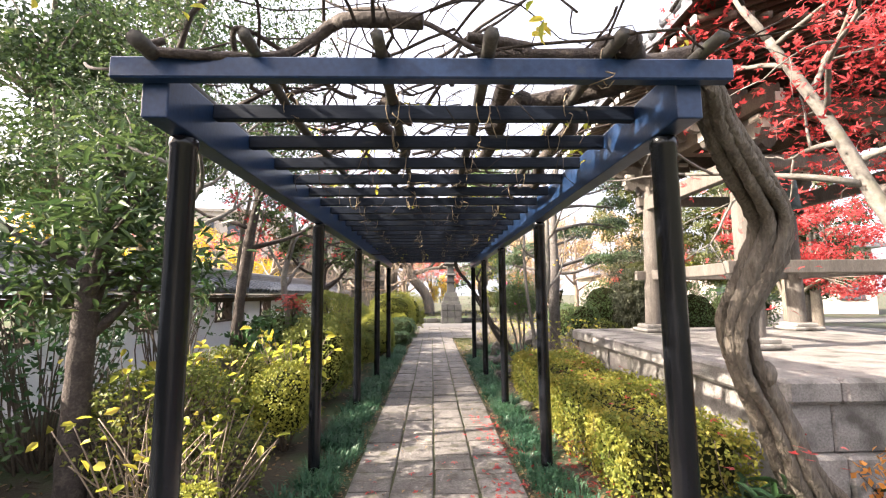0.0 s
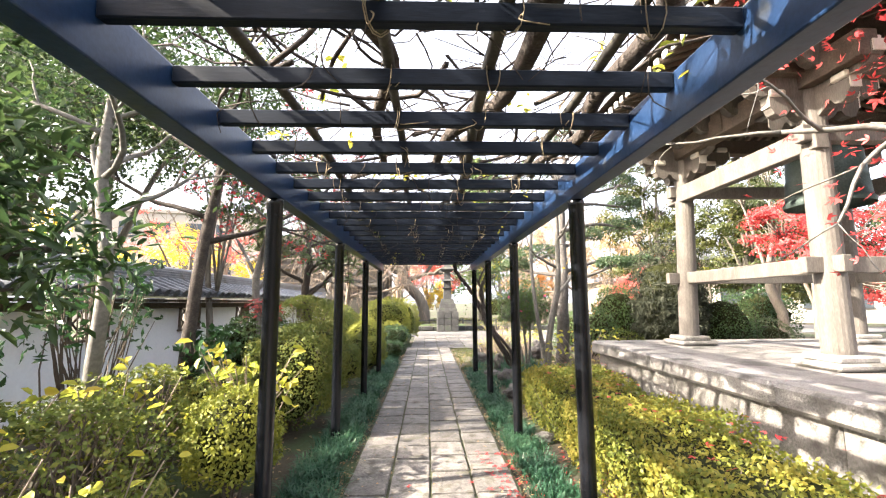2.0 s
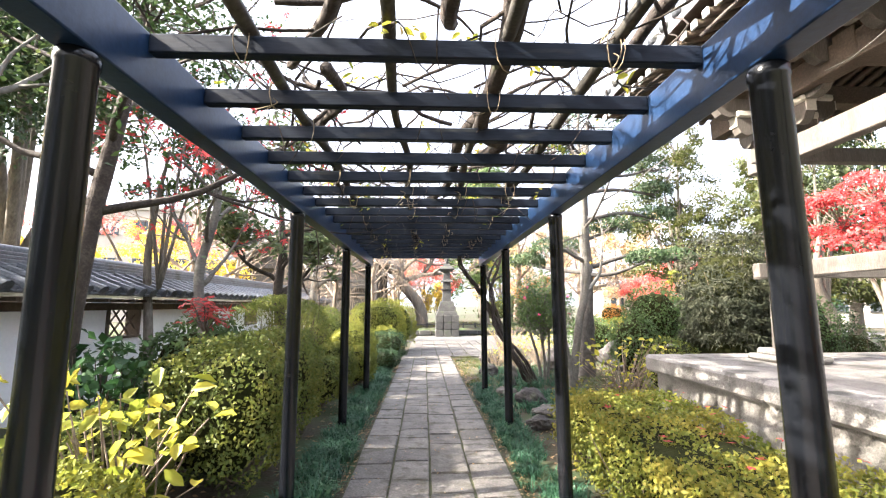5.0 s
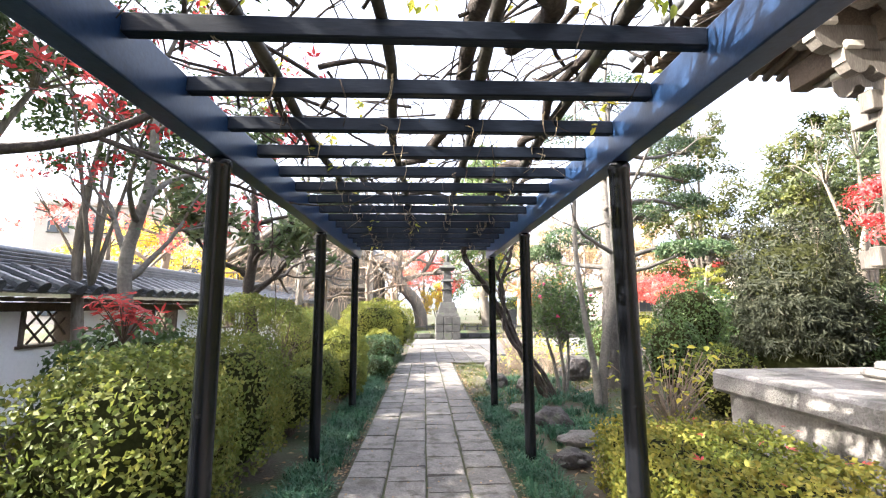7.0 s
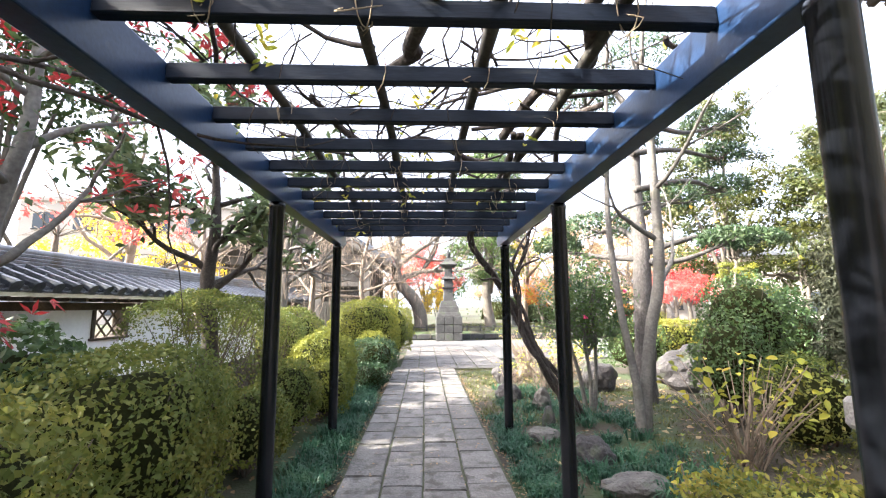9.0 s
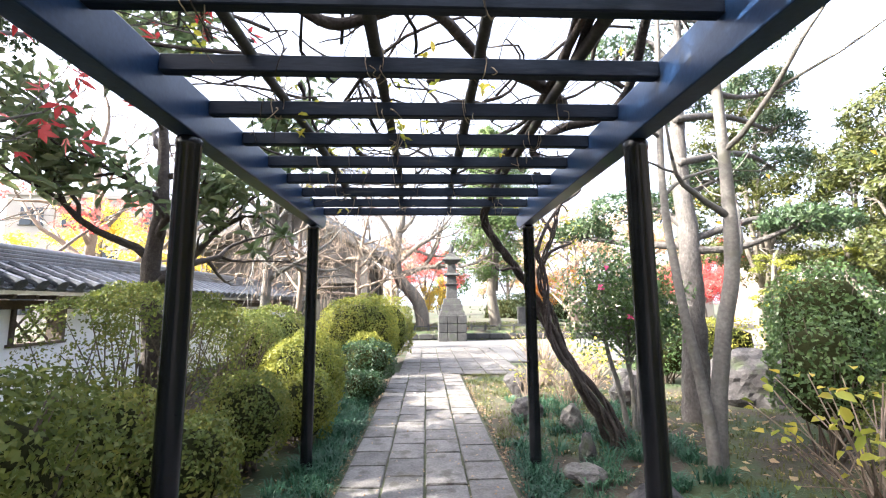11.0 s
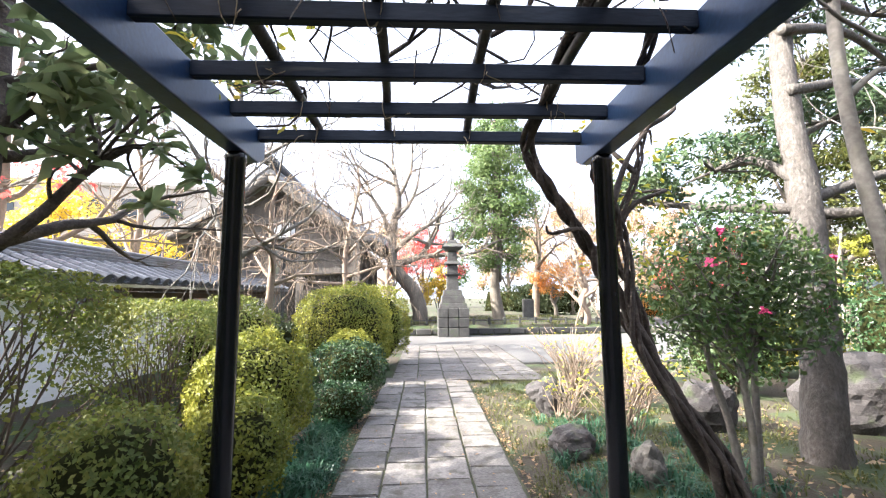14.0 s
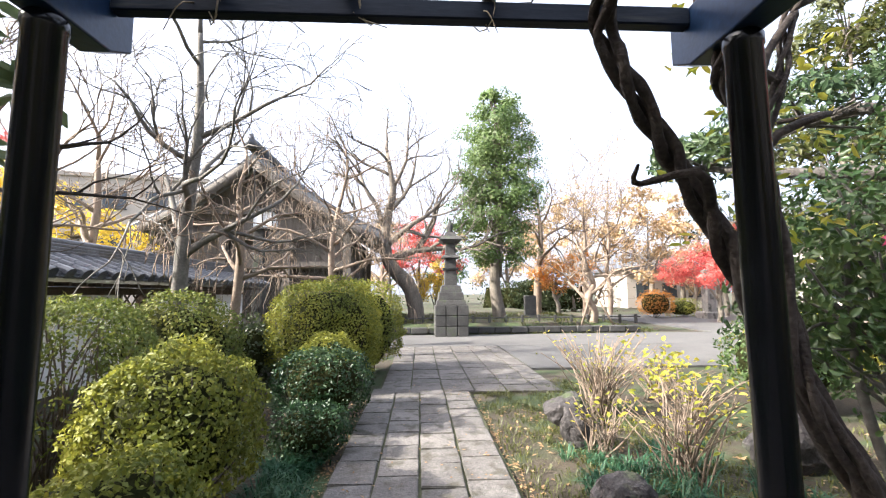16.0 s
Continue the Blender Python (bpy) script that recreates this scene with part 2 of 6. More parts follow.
L_MOSSGRASS = leafy("short grass", [(0.045, 0.06, 0.015), (0.10, 0.11, 0.028), (0.18, 0.165, 0.055)], 0.35)
L_LITTER = leafy("fallen brown leaves", [(0.16, 0.09, 0.04), (0.3, 0.19, 0.09), (0.45, 0.34, 0.2)], 0.2)
L_PINK = leafy("pink petals", [(0.6, 0.05, 0.16), (0.78, 0.12, 0.28)], 0.3)


# ---- builders ----
def mesh_ob(name, verts, faces, mat, parent=None, smooth=False):
    me = bpy.data.meshes.new(name)
    me.from_pydata([tuple(v) for v in verts], [], faces)
    me.materials.append(mat)
    if smooth:
        me.polygons.foreach_set("use_smooth", [True] * len(me.polygons))
    ob = new(name, me)
    ob.parent = parent
    return ob


def holder(name, at, label, category, group="", kind=""):
    ob = new(name)
    ob.location = at
    ob.empty_display_size = 0.1
    return tagged(ob, label, category, group, kind)


def blocks(name, items, mat, parent=None, bevel=0.006):
    """One mesh out of boxes, each (centre, size) or (centre, size, turn about z in degrees)."""
    bm = bmesh.new()
    for it in items:
        c, s = it[0], it[1]
        m = Matrix.LocRotScale(Vector(c), Euler((0, 0, radians(it[2]) if len(it) > 2 else 0)), Vector(s))
        bmesh.ops.create_cube(bm, size=1.0, matrix=m)
    if bevel:
        bmesh.ops.bevel(bm, geom=list(bm.edges), offset=bevel, segments=1, affect="EDGES")
    me = bpy.data.meshes.new(name)
    bm.to_mesh(me)
    bm.free()
    me.materials.append(mat)
    ob = new(name, me)
    ob.parent = parent
    return ob


def tube_arrays(points, radii, sides, verts, faces, rng=None, rough=0.0, twist=0.0):
    """Adds a tapered tube through the points."""
    n, base = len(points), len(verts)
    pts = [Vector(p) for p in points]
    u = None
    for i, p in enumerate(pts):
        d = (pts[min(i + 1, n - 1)] - pts[max(i - 1, 0)])
        d = d.normalized() if d.length > 1e-9 else Z.copy()
        if u is None:
            u = d.orthogonal().normalized()
        u = (u - d * u.dot(d))
        u = u.normalized() if u.length > 1e-6 else d.orthogonal().normalized()
        w = d.cross(u)
        for k in range(sides):
            a = 2 * math.pi * k / sides + twist * i
            r = radii[i] * (1 + (rough * (rng.random() - 0.5) if rough else 0))
            verts.append(p + (u * math.cos(a) + w * math.sin(a)) * r)
    for i in range(n - 1):
        for k in range(sides):
            a, b = base + i * sides + k, base + i * sides + (k + 1) % sides
            faces.append((a, b, b + sides, a + sides))
    faces.append(tuple(base + k for k in reversed(range(sides))))
    faces.append(tuple(base + (n - 1) * sides + k for k in range(sides)))


def tubes(name, lines, mat, parent=None, sides=6, rng=None, rough=0.0):
    """One mesh out of (points, radii) lines; thin lines get fewer sides."""
    verts, faces = [], []
    for pts, rad in lines:
        s = sides if rad[0] > 0.05 else (min(sides, 6) if rad[0] > 0.02 else (4 if rad[0] > 0.009 else 3))
        tube_arrays(pts, rad, s, verts, faces, rng, rough if rad[0] > 0.02 else 0)
    return mesh_ob(name, verts, faces, mat, parent, True)


def spline(ctrl, radii, n):
    """A smooth line with n points through the control points."""
    c = np.array(ctrl, float)
    r = np.array(radii, float)
    x = np.linspace(0, len(c) - 1, n)
    out, ro = [], []
    for t in x:
        i = min(int(t), len(c) - 2)
        f = t - i
        p0, p1, p2, p3 = c[max(i - 1, 0)], c[i], c[i + 1], c[min(i + 2, len(c) - 1)]
        out.append(0.5 * (2 * p1 + (p2 - p0) * f + (2 * p0 - 5 * p1 + 4 * p2 - p3) * f * f + (3 * p1 - p0 - 3 * p2 + p3) * f ** 3))
        ro.append(r[i] * (1 - f) + r[i + 1] * f)
    return out, ro


def leaves(name, pos, nrm, length, width, mat, parent=None, rng=None, star=False, tilt=0.6, hang=0.0, oval=False):
    """Many single folded leaves in one mesh; star gives maple leaves of three blades."""
    rng = rng or RNG
    pos, nrm = np.asarray(pos, float), np.asarray(nrm, float)
    n = len(pos)
    nrm = nrm + rng.normal(0, tilt, (n, 3))
    nrm /= np.linalg.norm(nrm, axis=1, keepdims=True) + 1e-9
    t = rng.normal(0, 1, (n, 3))
    t[:, 2] -= hang
    t -= nrm * (t * nrm).sum(1, keepdims=True)
    t /= np.linalg.norm(t, axis=1, keepdims=True) + 1e-9
    s = np.cross(nrm, t)
    ln = (length * rng.uniform(0.65, 1.25, n))[:, None]
    wd = (width * rng.uniform(0.7, 1.2, n))[:, None]
    blades = [0.0] if not star else [-0.95, 0.0, 0.95]
    vs, fs = [], []
    for bi, a in enumerate(blades):
        ta, sa = t * math.cos(a) + s * math.sin(a), s * math.cos(a) - t * math.sin(a)
        k = 1.0 if a == 0 else 0.8
        v = np.stack([pos, pos + ta * ln * 0.45 * k - sa * wd * 0.5 + nrm * wd * 0.18, pos + ta * ln * k, pos + ta * ln * 0.45 * k + sa * wd * 0.5 + nrm * wd * 0.18], 1)
        vs.append(v)
    if oval:
        up = nrm * wd * 0.2
        vs = [np.stack([pos, pos + t * ln * 0.28 - s * wd * 0.44 + up, pos + t * ln * 0.68 - s * wd * 0.42 + up, pos + t * ln - nrm * ln * 0.12, pos + t * ln * 0.68 + s * wd * 0.42 + up, pos + t * ln * 0.28 + s * wd * 0.44 + up], 1)]
    v = np.concatenate(vs, 1).reshape(-1, 3)
    m = 6 if oval else 4 * len(blades)
    base = (np.arange(n) * m)[:, None, None]
    tri = np.array([[[4 * b, 4 * b + 1, 4 * b + 2], [4 * b, 4 * b + 2, 4 * b + 3]] for b in range(len(blades))]).reshape(-1, 3)
    if star:
        tri = np.where(tri % 4 == 0, 0, tri)
    if oval:
        tri = np.array([(0, 1, 2), (0, 2, 3), (0, 3, 4), (0, 4, 5)])
    f = (base + tri[None]).reshape(-1, 3)
    me = bpy.data.meshes.new(name)
    me.vertices.add(len(v))
    me.vertices.foreach_set("co", v.ravel())
    me.loops.add(len(f) * 3)
    me.loops.foreach_set("vertex_index", f.ravel().astype(np.int32))
    me.polygons.add(len(f))
    me.polygons.foreach_set("loop_start", np.arange(0, len(f) * 3, 3, dtype=np.int32))
    me.update(calc_edges=True)
    me.materials.append(mat)
    ob = new(name, me)
    ob.parent = parent
    return tagged(ob, kind="stuff")


def lump(rng, centre, size, power=2.4, wob=0.12):
    """A function that gives points and normals on a clipped shrub's uneven surface."""
    ph = rng.uniform(0, 6.28, (6,))
    c, h = np.array(centre, float), np.array(size, float) / 2

    def at(d):
        k = (np.abs(d / h) ** power).sum(1) ** (-1 / power)
        w = 1 + wob * (np.sin(5 * d[:, 0] + ph[0]) * np.sin(4 * d[:, 1] + ph[1]) + 0.6 * np.sin(9 * d[:, 2] + ph[2] + 5 * d[:, 0]) * np.sin(8 * d[:, 1] + ph[3]))
        p = c + d * (k * w)[:, None]
        nn = np.sign(d) * np.abs(d / h) ** (power - 1) / h
        return p, nn / (np.linalg.norm(nn, axis=1, keepdims=True) + 1e-9)
    return at


def sphere_dirs(rng, n, low=-0.9):
    d = rng.normal(0, 1, (int(n * 1.9) + 40, 3))
    d /= np.linalg.norm(d, axis=1, keepdims=True)
    d = d[d[:, 2] > low]
    return d[:n]


def shrub(centre, size, mat, label, seed, leaf=0.04, density=4000, power=2.4, wob=0.06, name="shrub", group="clipped shrubs", bare=0.0, slim=0.62, category="shrub"):
    """A clipped shrub: short stems and twigs, a core whose near-black colour stands in for inner shade, and a coat of
    leaves. centre is the middle of its body.
    """
    rng = np.random.default_rng(seed)
    x, y, z = centre
    top = holder(name, (x, y, 0), label, category, group)
    at = lump(rng, (0, 0, z), size, power, wob)
    a, b, c = (s / 2 for s in size)
    area = 4 * math.pi * (((a * b) ** 1.6 + (a * c) ** 1.6 + (b * c) ** 1.6) / 3) ** (1 / 1.6)
    n = int(area * density * 0.6)
    d = sphere_dirs(rng, n, -0.65)
    p, nn = at(d)
    inset = rng.random((len(d), 1)) ** 2 * 0.16
    p = p - (p - np.array((0, 0, z))) * inset
    # small tufts and hollows in the coat
    q = p * 26 + rng.uniform(0, 6, 3)
    tuft = np.sin(q[:, 0] + 1.7 * np.sin(q[:, 1] * 0.6)) * np.sin(q[:, 1] + 1.3 * np.sin(q[:, 2] * 0.7)) + 0.8 * np.sin(q[:, 2] * 1.1 + np.sin(q[:, 0] * 0.5))
    p = p + nn * (tuft * 0.02 * max(0.6, leaf / 0.03))[:, None]
    keep = (tuft > -0.7) | (rng.random(len(p)) > 0.5)
    p, nn, d = p[keep], nn[keep], d[keep]
    if bare:
        # twiggy gaps low on the sides
        keep = (p[:, 2] > z + c * (0.45 + 0.4 * np.sin(5 * d[:, 0]) * np.cos(4 * d[:, 1]))) | (rng.random(len(p)) > bare)
        p, nn = p[keep], nn[keep]
    leaves("foliage", p, nn, leaf, leaf * slim, mat, top, rng, tilt=0.75, hang=0.8 if slim < 0.4 else 0.0)
    lines = []
    for k in range(14 if not bare else 46):
        dd = sphere_dirs(rng, 1, -0.1)
        e, _ = at(dd)
        e = e[0] * 0.97
        s = np.array((rng.normal(0, 0.12) * a, rng.normal(0, 0.12) * b, -0.02))
        q = (s + e) / 2 + rng.normal(0, 0.06, 3) * (a + b)
        lines.append(spline([s, q, e], [0.012, 0.007, 0.003], 6))
    tubes("branches", lines, M_TWIG, top, 5)
    # solid core, coloured dark as the shade behind gaps in the leaves
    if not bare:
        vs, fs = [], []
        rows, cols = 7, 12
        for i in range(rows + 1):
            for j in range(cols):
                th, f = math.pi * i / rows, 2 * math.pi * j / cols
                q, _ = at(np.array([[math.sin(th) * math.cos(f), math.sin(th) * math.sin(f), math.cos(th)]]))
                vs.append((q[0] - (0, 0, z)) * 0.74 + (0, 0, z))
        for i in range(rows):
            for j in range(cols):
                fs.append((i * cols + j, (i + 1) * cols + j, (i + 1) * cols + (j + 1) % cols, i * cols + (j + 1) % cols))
        mesh_ob("core", vs, fs, M_CORE_SHADE, top, True)
    return top


def grow(rng, p, d, length, r, lev, levels, lines, tips, wob=0.22, up=0.05, split=3, spread=0.8, shrink=0.68, segs=6, droop=0.0, rmin=0.0015):
    """One limb and all that grows from it."""
    pts, rad = [np.array(p, float)], [r]
    d = np.array(d, float) / np.linalg.norm(d)
    ups = np.array((0, 0, up if lev < levels else up - droop))
    ends = []
    for i in range(segs):
        d = d + rng.normal(0, wob, 3) * 0.6 + ups
        d /= np.linalg.norm(d)
        pts.append(pts[-1] + d * length / segs)
        rad.append(max(rmin, r * (1 - 0.55 * (i + 1) / segs) if lev < levels else r * (1 - 0.8 * (i + 1) / segs)))
        ends.append((pts[-1], d.copy(), rad[-1]))
    lines.append((pts, rad))
    if lev >= levels - 1:
        tips += [(e[0], e[1]) for e in ends[1:]]
    if lev < levels:
        for k in range(split):
            e = ends[-1] if k == 0 else ends[int(rng.integers(segs // 2 - 1, segs))]
            o = np.cross(e[1], rng.normal(0, 1, 3))
            o /= np.linalg.norm(o) + 1e-9
            nd = e[1] * math.cos(spread * (0.35 if k == 0 else 1)) + o * math.sin(spread * (0.35 if k == 0 else rng.uniform(0.7, 1.2)))
            grow(rng, e[0], nd, length * shrink * rng.uniform(0.8, 1.2), e[2] * (0.95 if k == 0 else 0.7), lev + 1, levels, lines, tips, wob, up, split, spread, shrink, segs, droop, rmin)


def tree(base, trunk, radii, label, seed, mat_bark, leaf_mat=None, name="tree", category="tree", count=0, leaf=0.06, spread_leaf=0.25, levels=3, split=3, limb=1.2, star=False, wob=0.22, up=0.05,
         spread=0.8, droop=0.0, limbs=5, low=0.45, width=0.5, group="", segs=6, shrink=0.68, hang=0.0, clip=None, rmin=0.0015):
    """A tree: a fitted trunk line, limbs from its upper part, and leaves round the twigs. trunk points are relative to base."""
    rng = np.random.default_rng(seed)
    top = holder(name, base, label, category, group)
    lines, tips = [], []
    pts, rad = spline(trunk, radii, 6 * len(trunk))
    rad[0] *= 1.25
    lines.append((pts, rad))
    for k in range(limbs):
        f = low + (1 - low) * (k + 0.6) / limbs if limbs > 1 else 1.0
        i = min(len(pts) - 1, int(f * (len(pts) - 1)))
        a = 2.4 * k + rng.uniform(0, 1)
        d = np.array((math.cos(a), math.sin(a), rng.uniform(0.25, 0.8)))
        grow(rng, pts[i], d, limb * rng.uniform(0.7, 1.2) * (1.15 - 0.45 * f), rad[i] * 0.6, 1, levels, lines, tips, wob, up, split, spread, shrink, segs, droop, rmin)
    grow(rng, pts[-1], pts[-1] - pts[-3], limb * 0.8, rad[-1], 1, levels, lines, tips, wob, up, split, spread, shrink, segs, droop, rmin)
    tubes("trunk", lines, mat_bark, top, 9, rng, 0.12)
    if leaf_mat and count:
        q = np.array([t[0] for t in tips])
        idx = rng.integers(0, len(q), count)
        p = q[idx] + rng.normal(0, spread_leaf, (count, 3)) * (1, 1, 0.7)
        if clip is not None:
            w = p + np.array(base)
            p = p[(w[:, 0] > clip[0]) & (w[:, 0] < clip[1]) & (w[:, 1] > clip[2]) & (w[:, 1] < clip[3]) & (w[:, 2] > clip[4])]
        nn = np.tile((0, 0, 1.0), (len(p), 1))
        leaves("foliage", p, nn, leaf, leaf * width, leaf_mat, top, rng, star, 0.7, hang, oval=leaf > 0.1 and not star)
    return top


def crown(base, trunk_h, r_trunk, blobs, leaf_mat, label, seed, count, leaf, bark=M_BARK, name="tree", category="tree", group="", star=False, width=0.55):
    """A far or dense tree: trunk, limbs into each clump, and clumps of leaves with gaps between them. blobs: (x, y, z, rx, ry, rz) from base."""
    rng = np.random.default_rng(seed)
    top = holder(name, base, label, category, group)
    lines = [spline([(0, 0, -0.1), (rng.normal(0, 0.1), 0, trunk_h * 0.5), (rng.normal(0, 0.15), 0, trunk_h), (0, 0, trunk_h * 1.6)], [r_trunk * 1.2, r_trunk, r_trunk * 0.8, r_trunk * 0.3], 14)]
    total = sum((b[3] * b[4] * b[5]) ** 0.66 for b in blobs)
    P, N = [], []
    for b in blobs:
        c, h = np.array(b[:3], float), np.array(b[3:], float)
        lines.append(spline([(0, 0, trunk_h * 0.7), c * 0.55 + np.array((0, 0, trunk_h * 0.4)), c], [r_trunk * 0.5, r_trunk * 0.3, r_trunk * 0.1], 8))
        k = int(count * (b[3] * b[4] * b[5]) ** 0.66 / total)
        subs = max(5, int(k / 90))
        sd = sphere_dirs(rng, subs, -1)
        sc = c + sd * h * rng.uniform(0.55, 1.05, (len(sd), 1))
        idx = rng.integers(0, len(sc), k)
        dd = sphere_dirs(rng, k, -1)
        idx = idx[:len(dd)]
        P.append(sc[idx] + dd * h * 0.3 * rng.uniform(0.4, 1.0, (len(dd), 1)))
        N.append(dd + sd[idx] + (0, 0, 0.4))
        for q in sc[:: max(1, subs // 10)]:
            lines.append(spline([c * 0.8 + np.array((0, 0, trunk_h * 0.2)), (c + q) / 2, q], [r_trunk * 0.14, r_trunk * 0.09, r_trunk * 0.04], 5))
    tubes("trunk", lines, bark, top, 8, rng, 0.1)
    leaves("foliage", np.concatenate(P), np.concatenate(N), leaf, leaf * width, leaf_mat, top, rng, star, 0.5)
    return top


def rock(at, size, label, seed, mat=M_ROCK, turn=0):
    rng = np.random.default_rng(seed)
    bm = bmesh.new()
    bmesh.ops.create_icosphere(bm, subdivisions=4, radius=0.5)
    off = Vector(rng.uniform(0, 50, 3))
    for v in bm.verts:
        k = 0.8 + 0.28 * noise.noise(v.co * 2.2 + off) + 0.14 * noise.noise(v.co * 5 + off) + 0.05 * noise.noise(v.co * 13 + off)
        v.co = v.co * k
        v.co.z = max(v.co.z, -0.32)
    me = bpy.data.meshes.new("rock")
    bm.to_mesh(me)
    bm.free()
    me.materials.append(mat)
    ob = new("rock", me)
    ob.matrix_world = Matrix.LocRotScale(Vector(at) + Vector((0, 0, size[2] * 0.28)), Euler((0, 0, turn)), Vector(size))
    return tagged(ob, label, "rock", "garden rocks")


# ---- ground, path, road ----
def ground_height(x, y):
    """Beds rise a little towards the wall; the garden beyond the road lies higher."""
    h = -0.035
    h += 0.27 * min(1, max(0, (-1.3 - x) / 2.2)) * min(1, max(0, (21 - y) / 1.5))
    h += 0.08 * min(1, max(0, (x - 1.2) / 1.0)) * min(1, max(0, (13.5 - y) / 2.0))
    if 24.2 < y and x < 8.5:
        h += 0.36 * min(1, (y - 24.2) / 0.6) * min(1, (8.5 - x) / 1.5)
    return h


def make_ground():
    xs = np.concatenate([[-900, -300, -100, -45, -25], np.arange(-15, 15, 0.35), [15, 18, 24, 45, 100, 300, 900]])
    ys = np.concatenate([[-900, -300, -100, -40, -15], np.arange(-6, 31, 0.35), [32, 35, 40, 48, 60, 100, 300, 900]])
    vs, fs = [], []
    for y in ys:
        for x in xs:
            h = ground_height(x, y)
            if h > -0.03 or abs(x - 0.16) > 1.6:
                h += 0.018 * noise.noise(Vector((x * 1.7, y * 1.7, 0)))
            vs.append((x, y, h))
    w = len(xs)
    for j in range(len(ys) - 1):
        for i in range(w - 1):
            fs.append((j * w + i, j * w + i + 1, (j + 1) * w + i + 1, (j + 1) * w + i))
    return tagged(mesh_ob("ground", vs, fs, M_SOIL, None, True), "brown garden soil with moss patches and leaf litter", "ground", kind="structure")


make_ground()
road = tagged(blocks("road", [((12, 22.4, -0.02), (28, 3.2, 0.06)), ((17, 30, -0.021), (13, 12, 0.06)), ((6.65, 19.05, -0.022), (8.8, 3.48, 0.06))], M_ROAD, None, 0), "pale grey cross lane beyond the pergola", "lane", kind="structure")
path = tagged(blocks("path", [((0.17, 7.0, -0.04), (1.42, 17, 0.06)), ((0.9, 18.25, -0.041), (2.7, 5.5, 0.06))], M_JOINT, None, 0), "paved garden path of worn stone slabs", "path", kind="structure")

# ---- pergola ----
XL, XR = -0.89, 1.15
POSTS_Y = [1.79, 3.955, 6.105, 8.245, 10.38]


def post_mesh():
    bm = bmesh.new()
    prof = [(0.056, 0.0), (0.054, 0.03), (0.052, 0.06), (0.052, 2.17), (0.056, 2.175), (0.056, 2.205), (0.049, 2.215), (0.0, 2.219)]
    rings = []
    for r, z in prof:
        rings.append([bm.verts.new((max(r, 0.001) * math.cos(a), max(r, 0.001) * math.sin(a), z)) for a in np.linspace(0, 2 * math.pi, 20, endpoint=False)])
    for a, b in zip(rings, rings[1:]):
        for k in range(20):
            bm.faces.new((a[k], a[(k + 1) % 20], b[(k + 1) % 20], b[k])).smooth = True
    bm.faces.new(list(reversed(rings[0])))
    me = bpy.data.meshes.new("post")
    bm.to_mesh(me)
    bm.free()
    me.materials.append(M_BLACK)
    return me


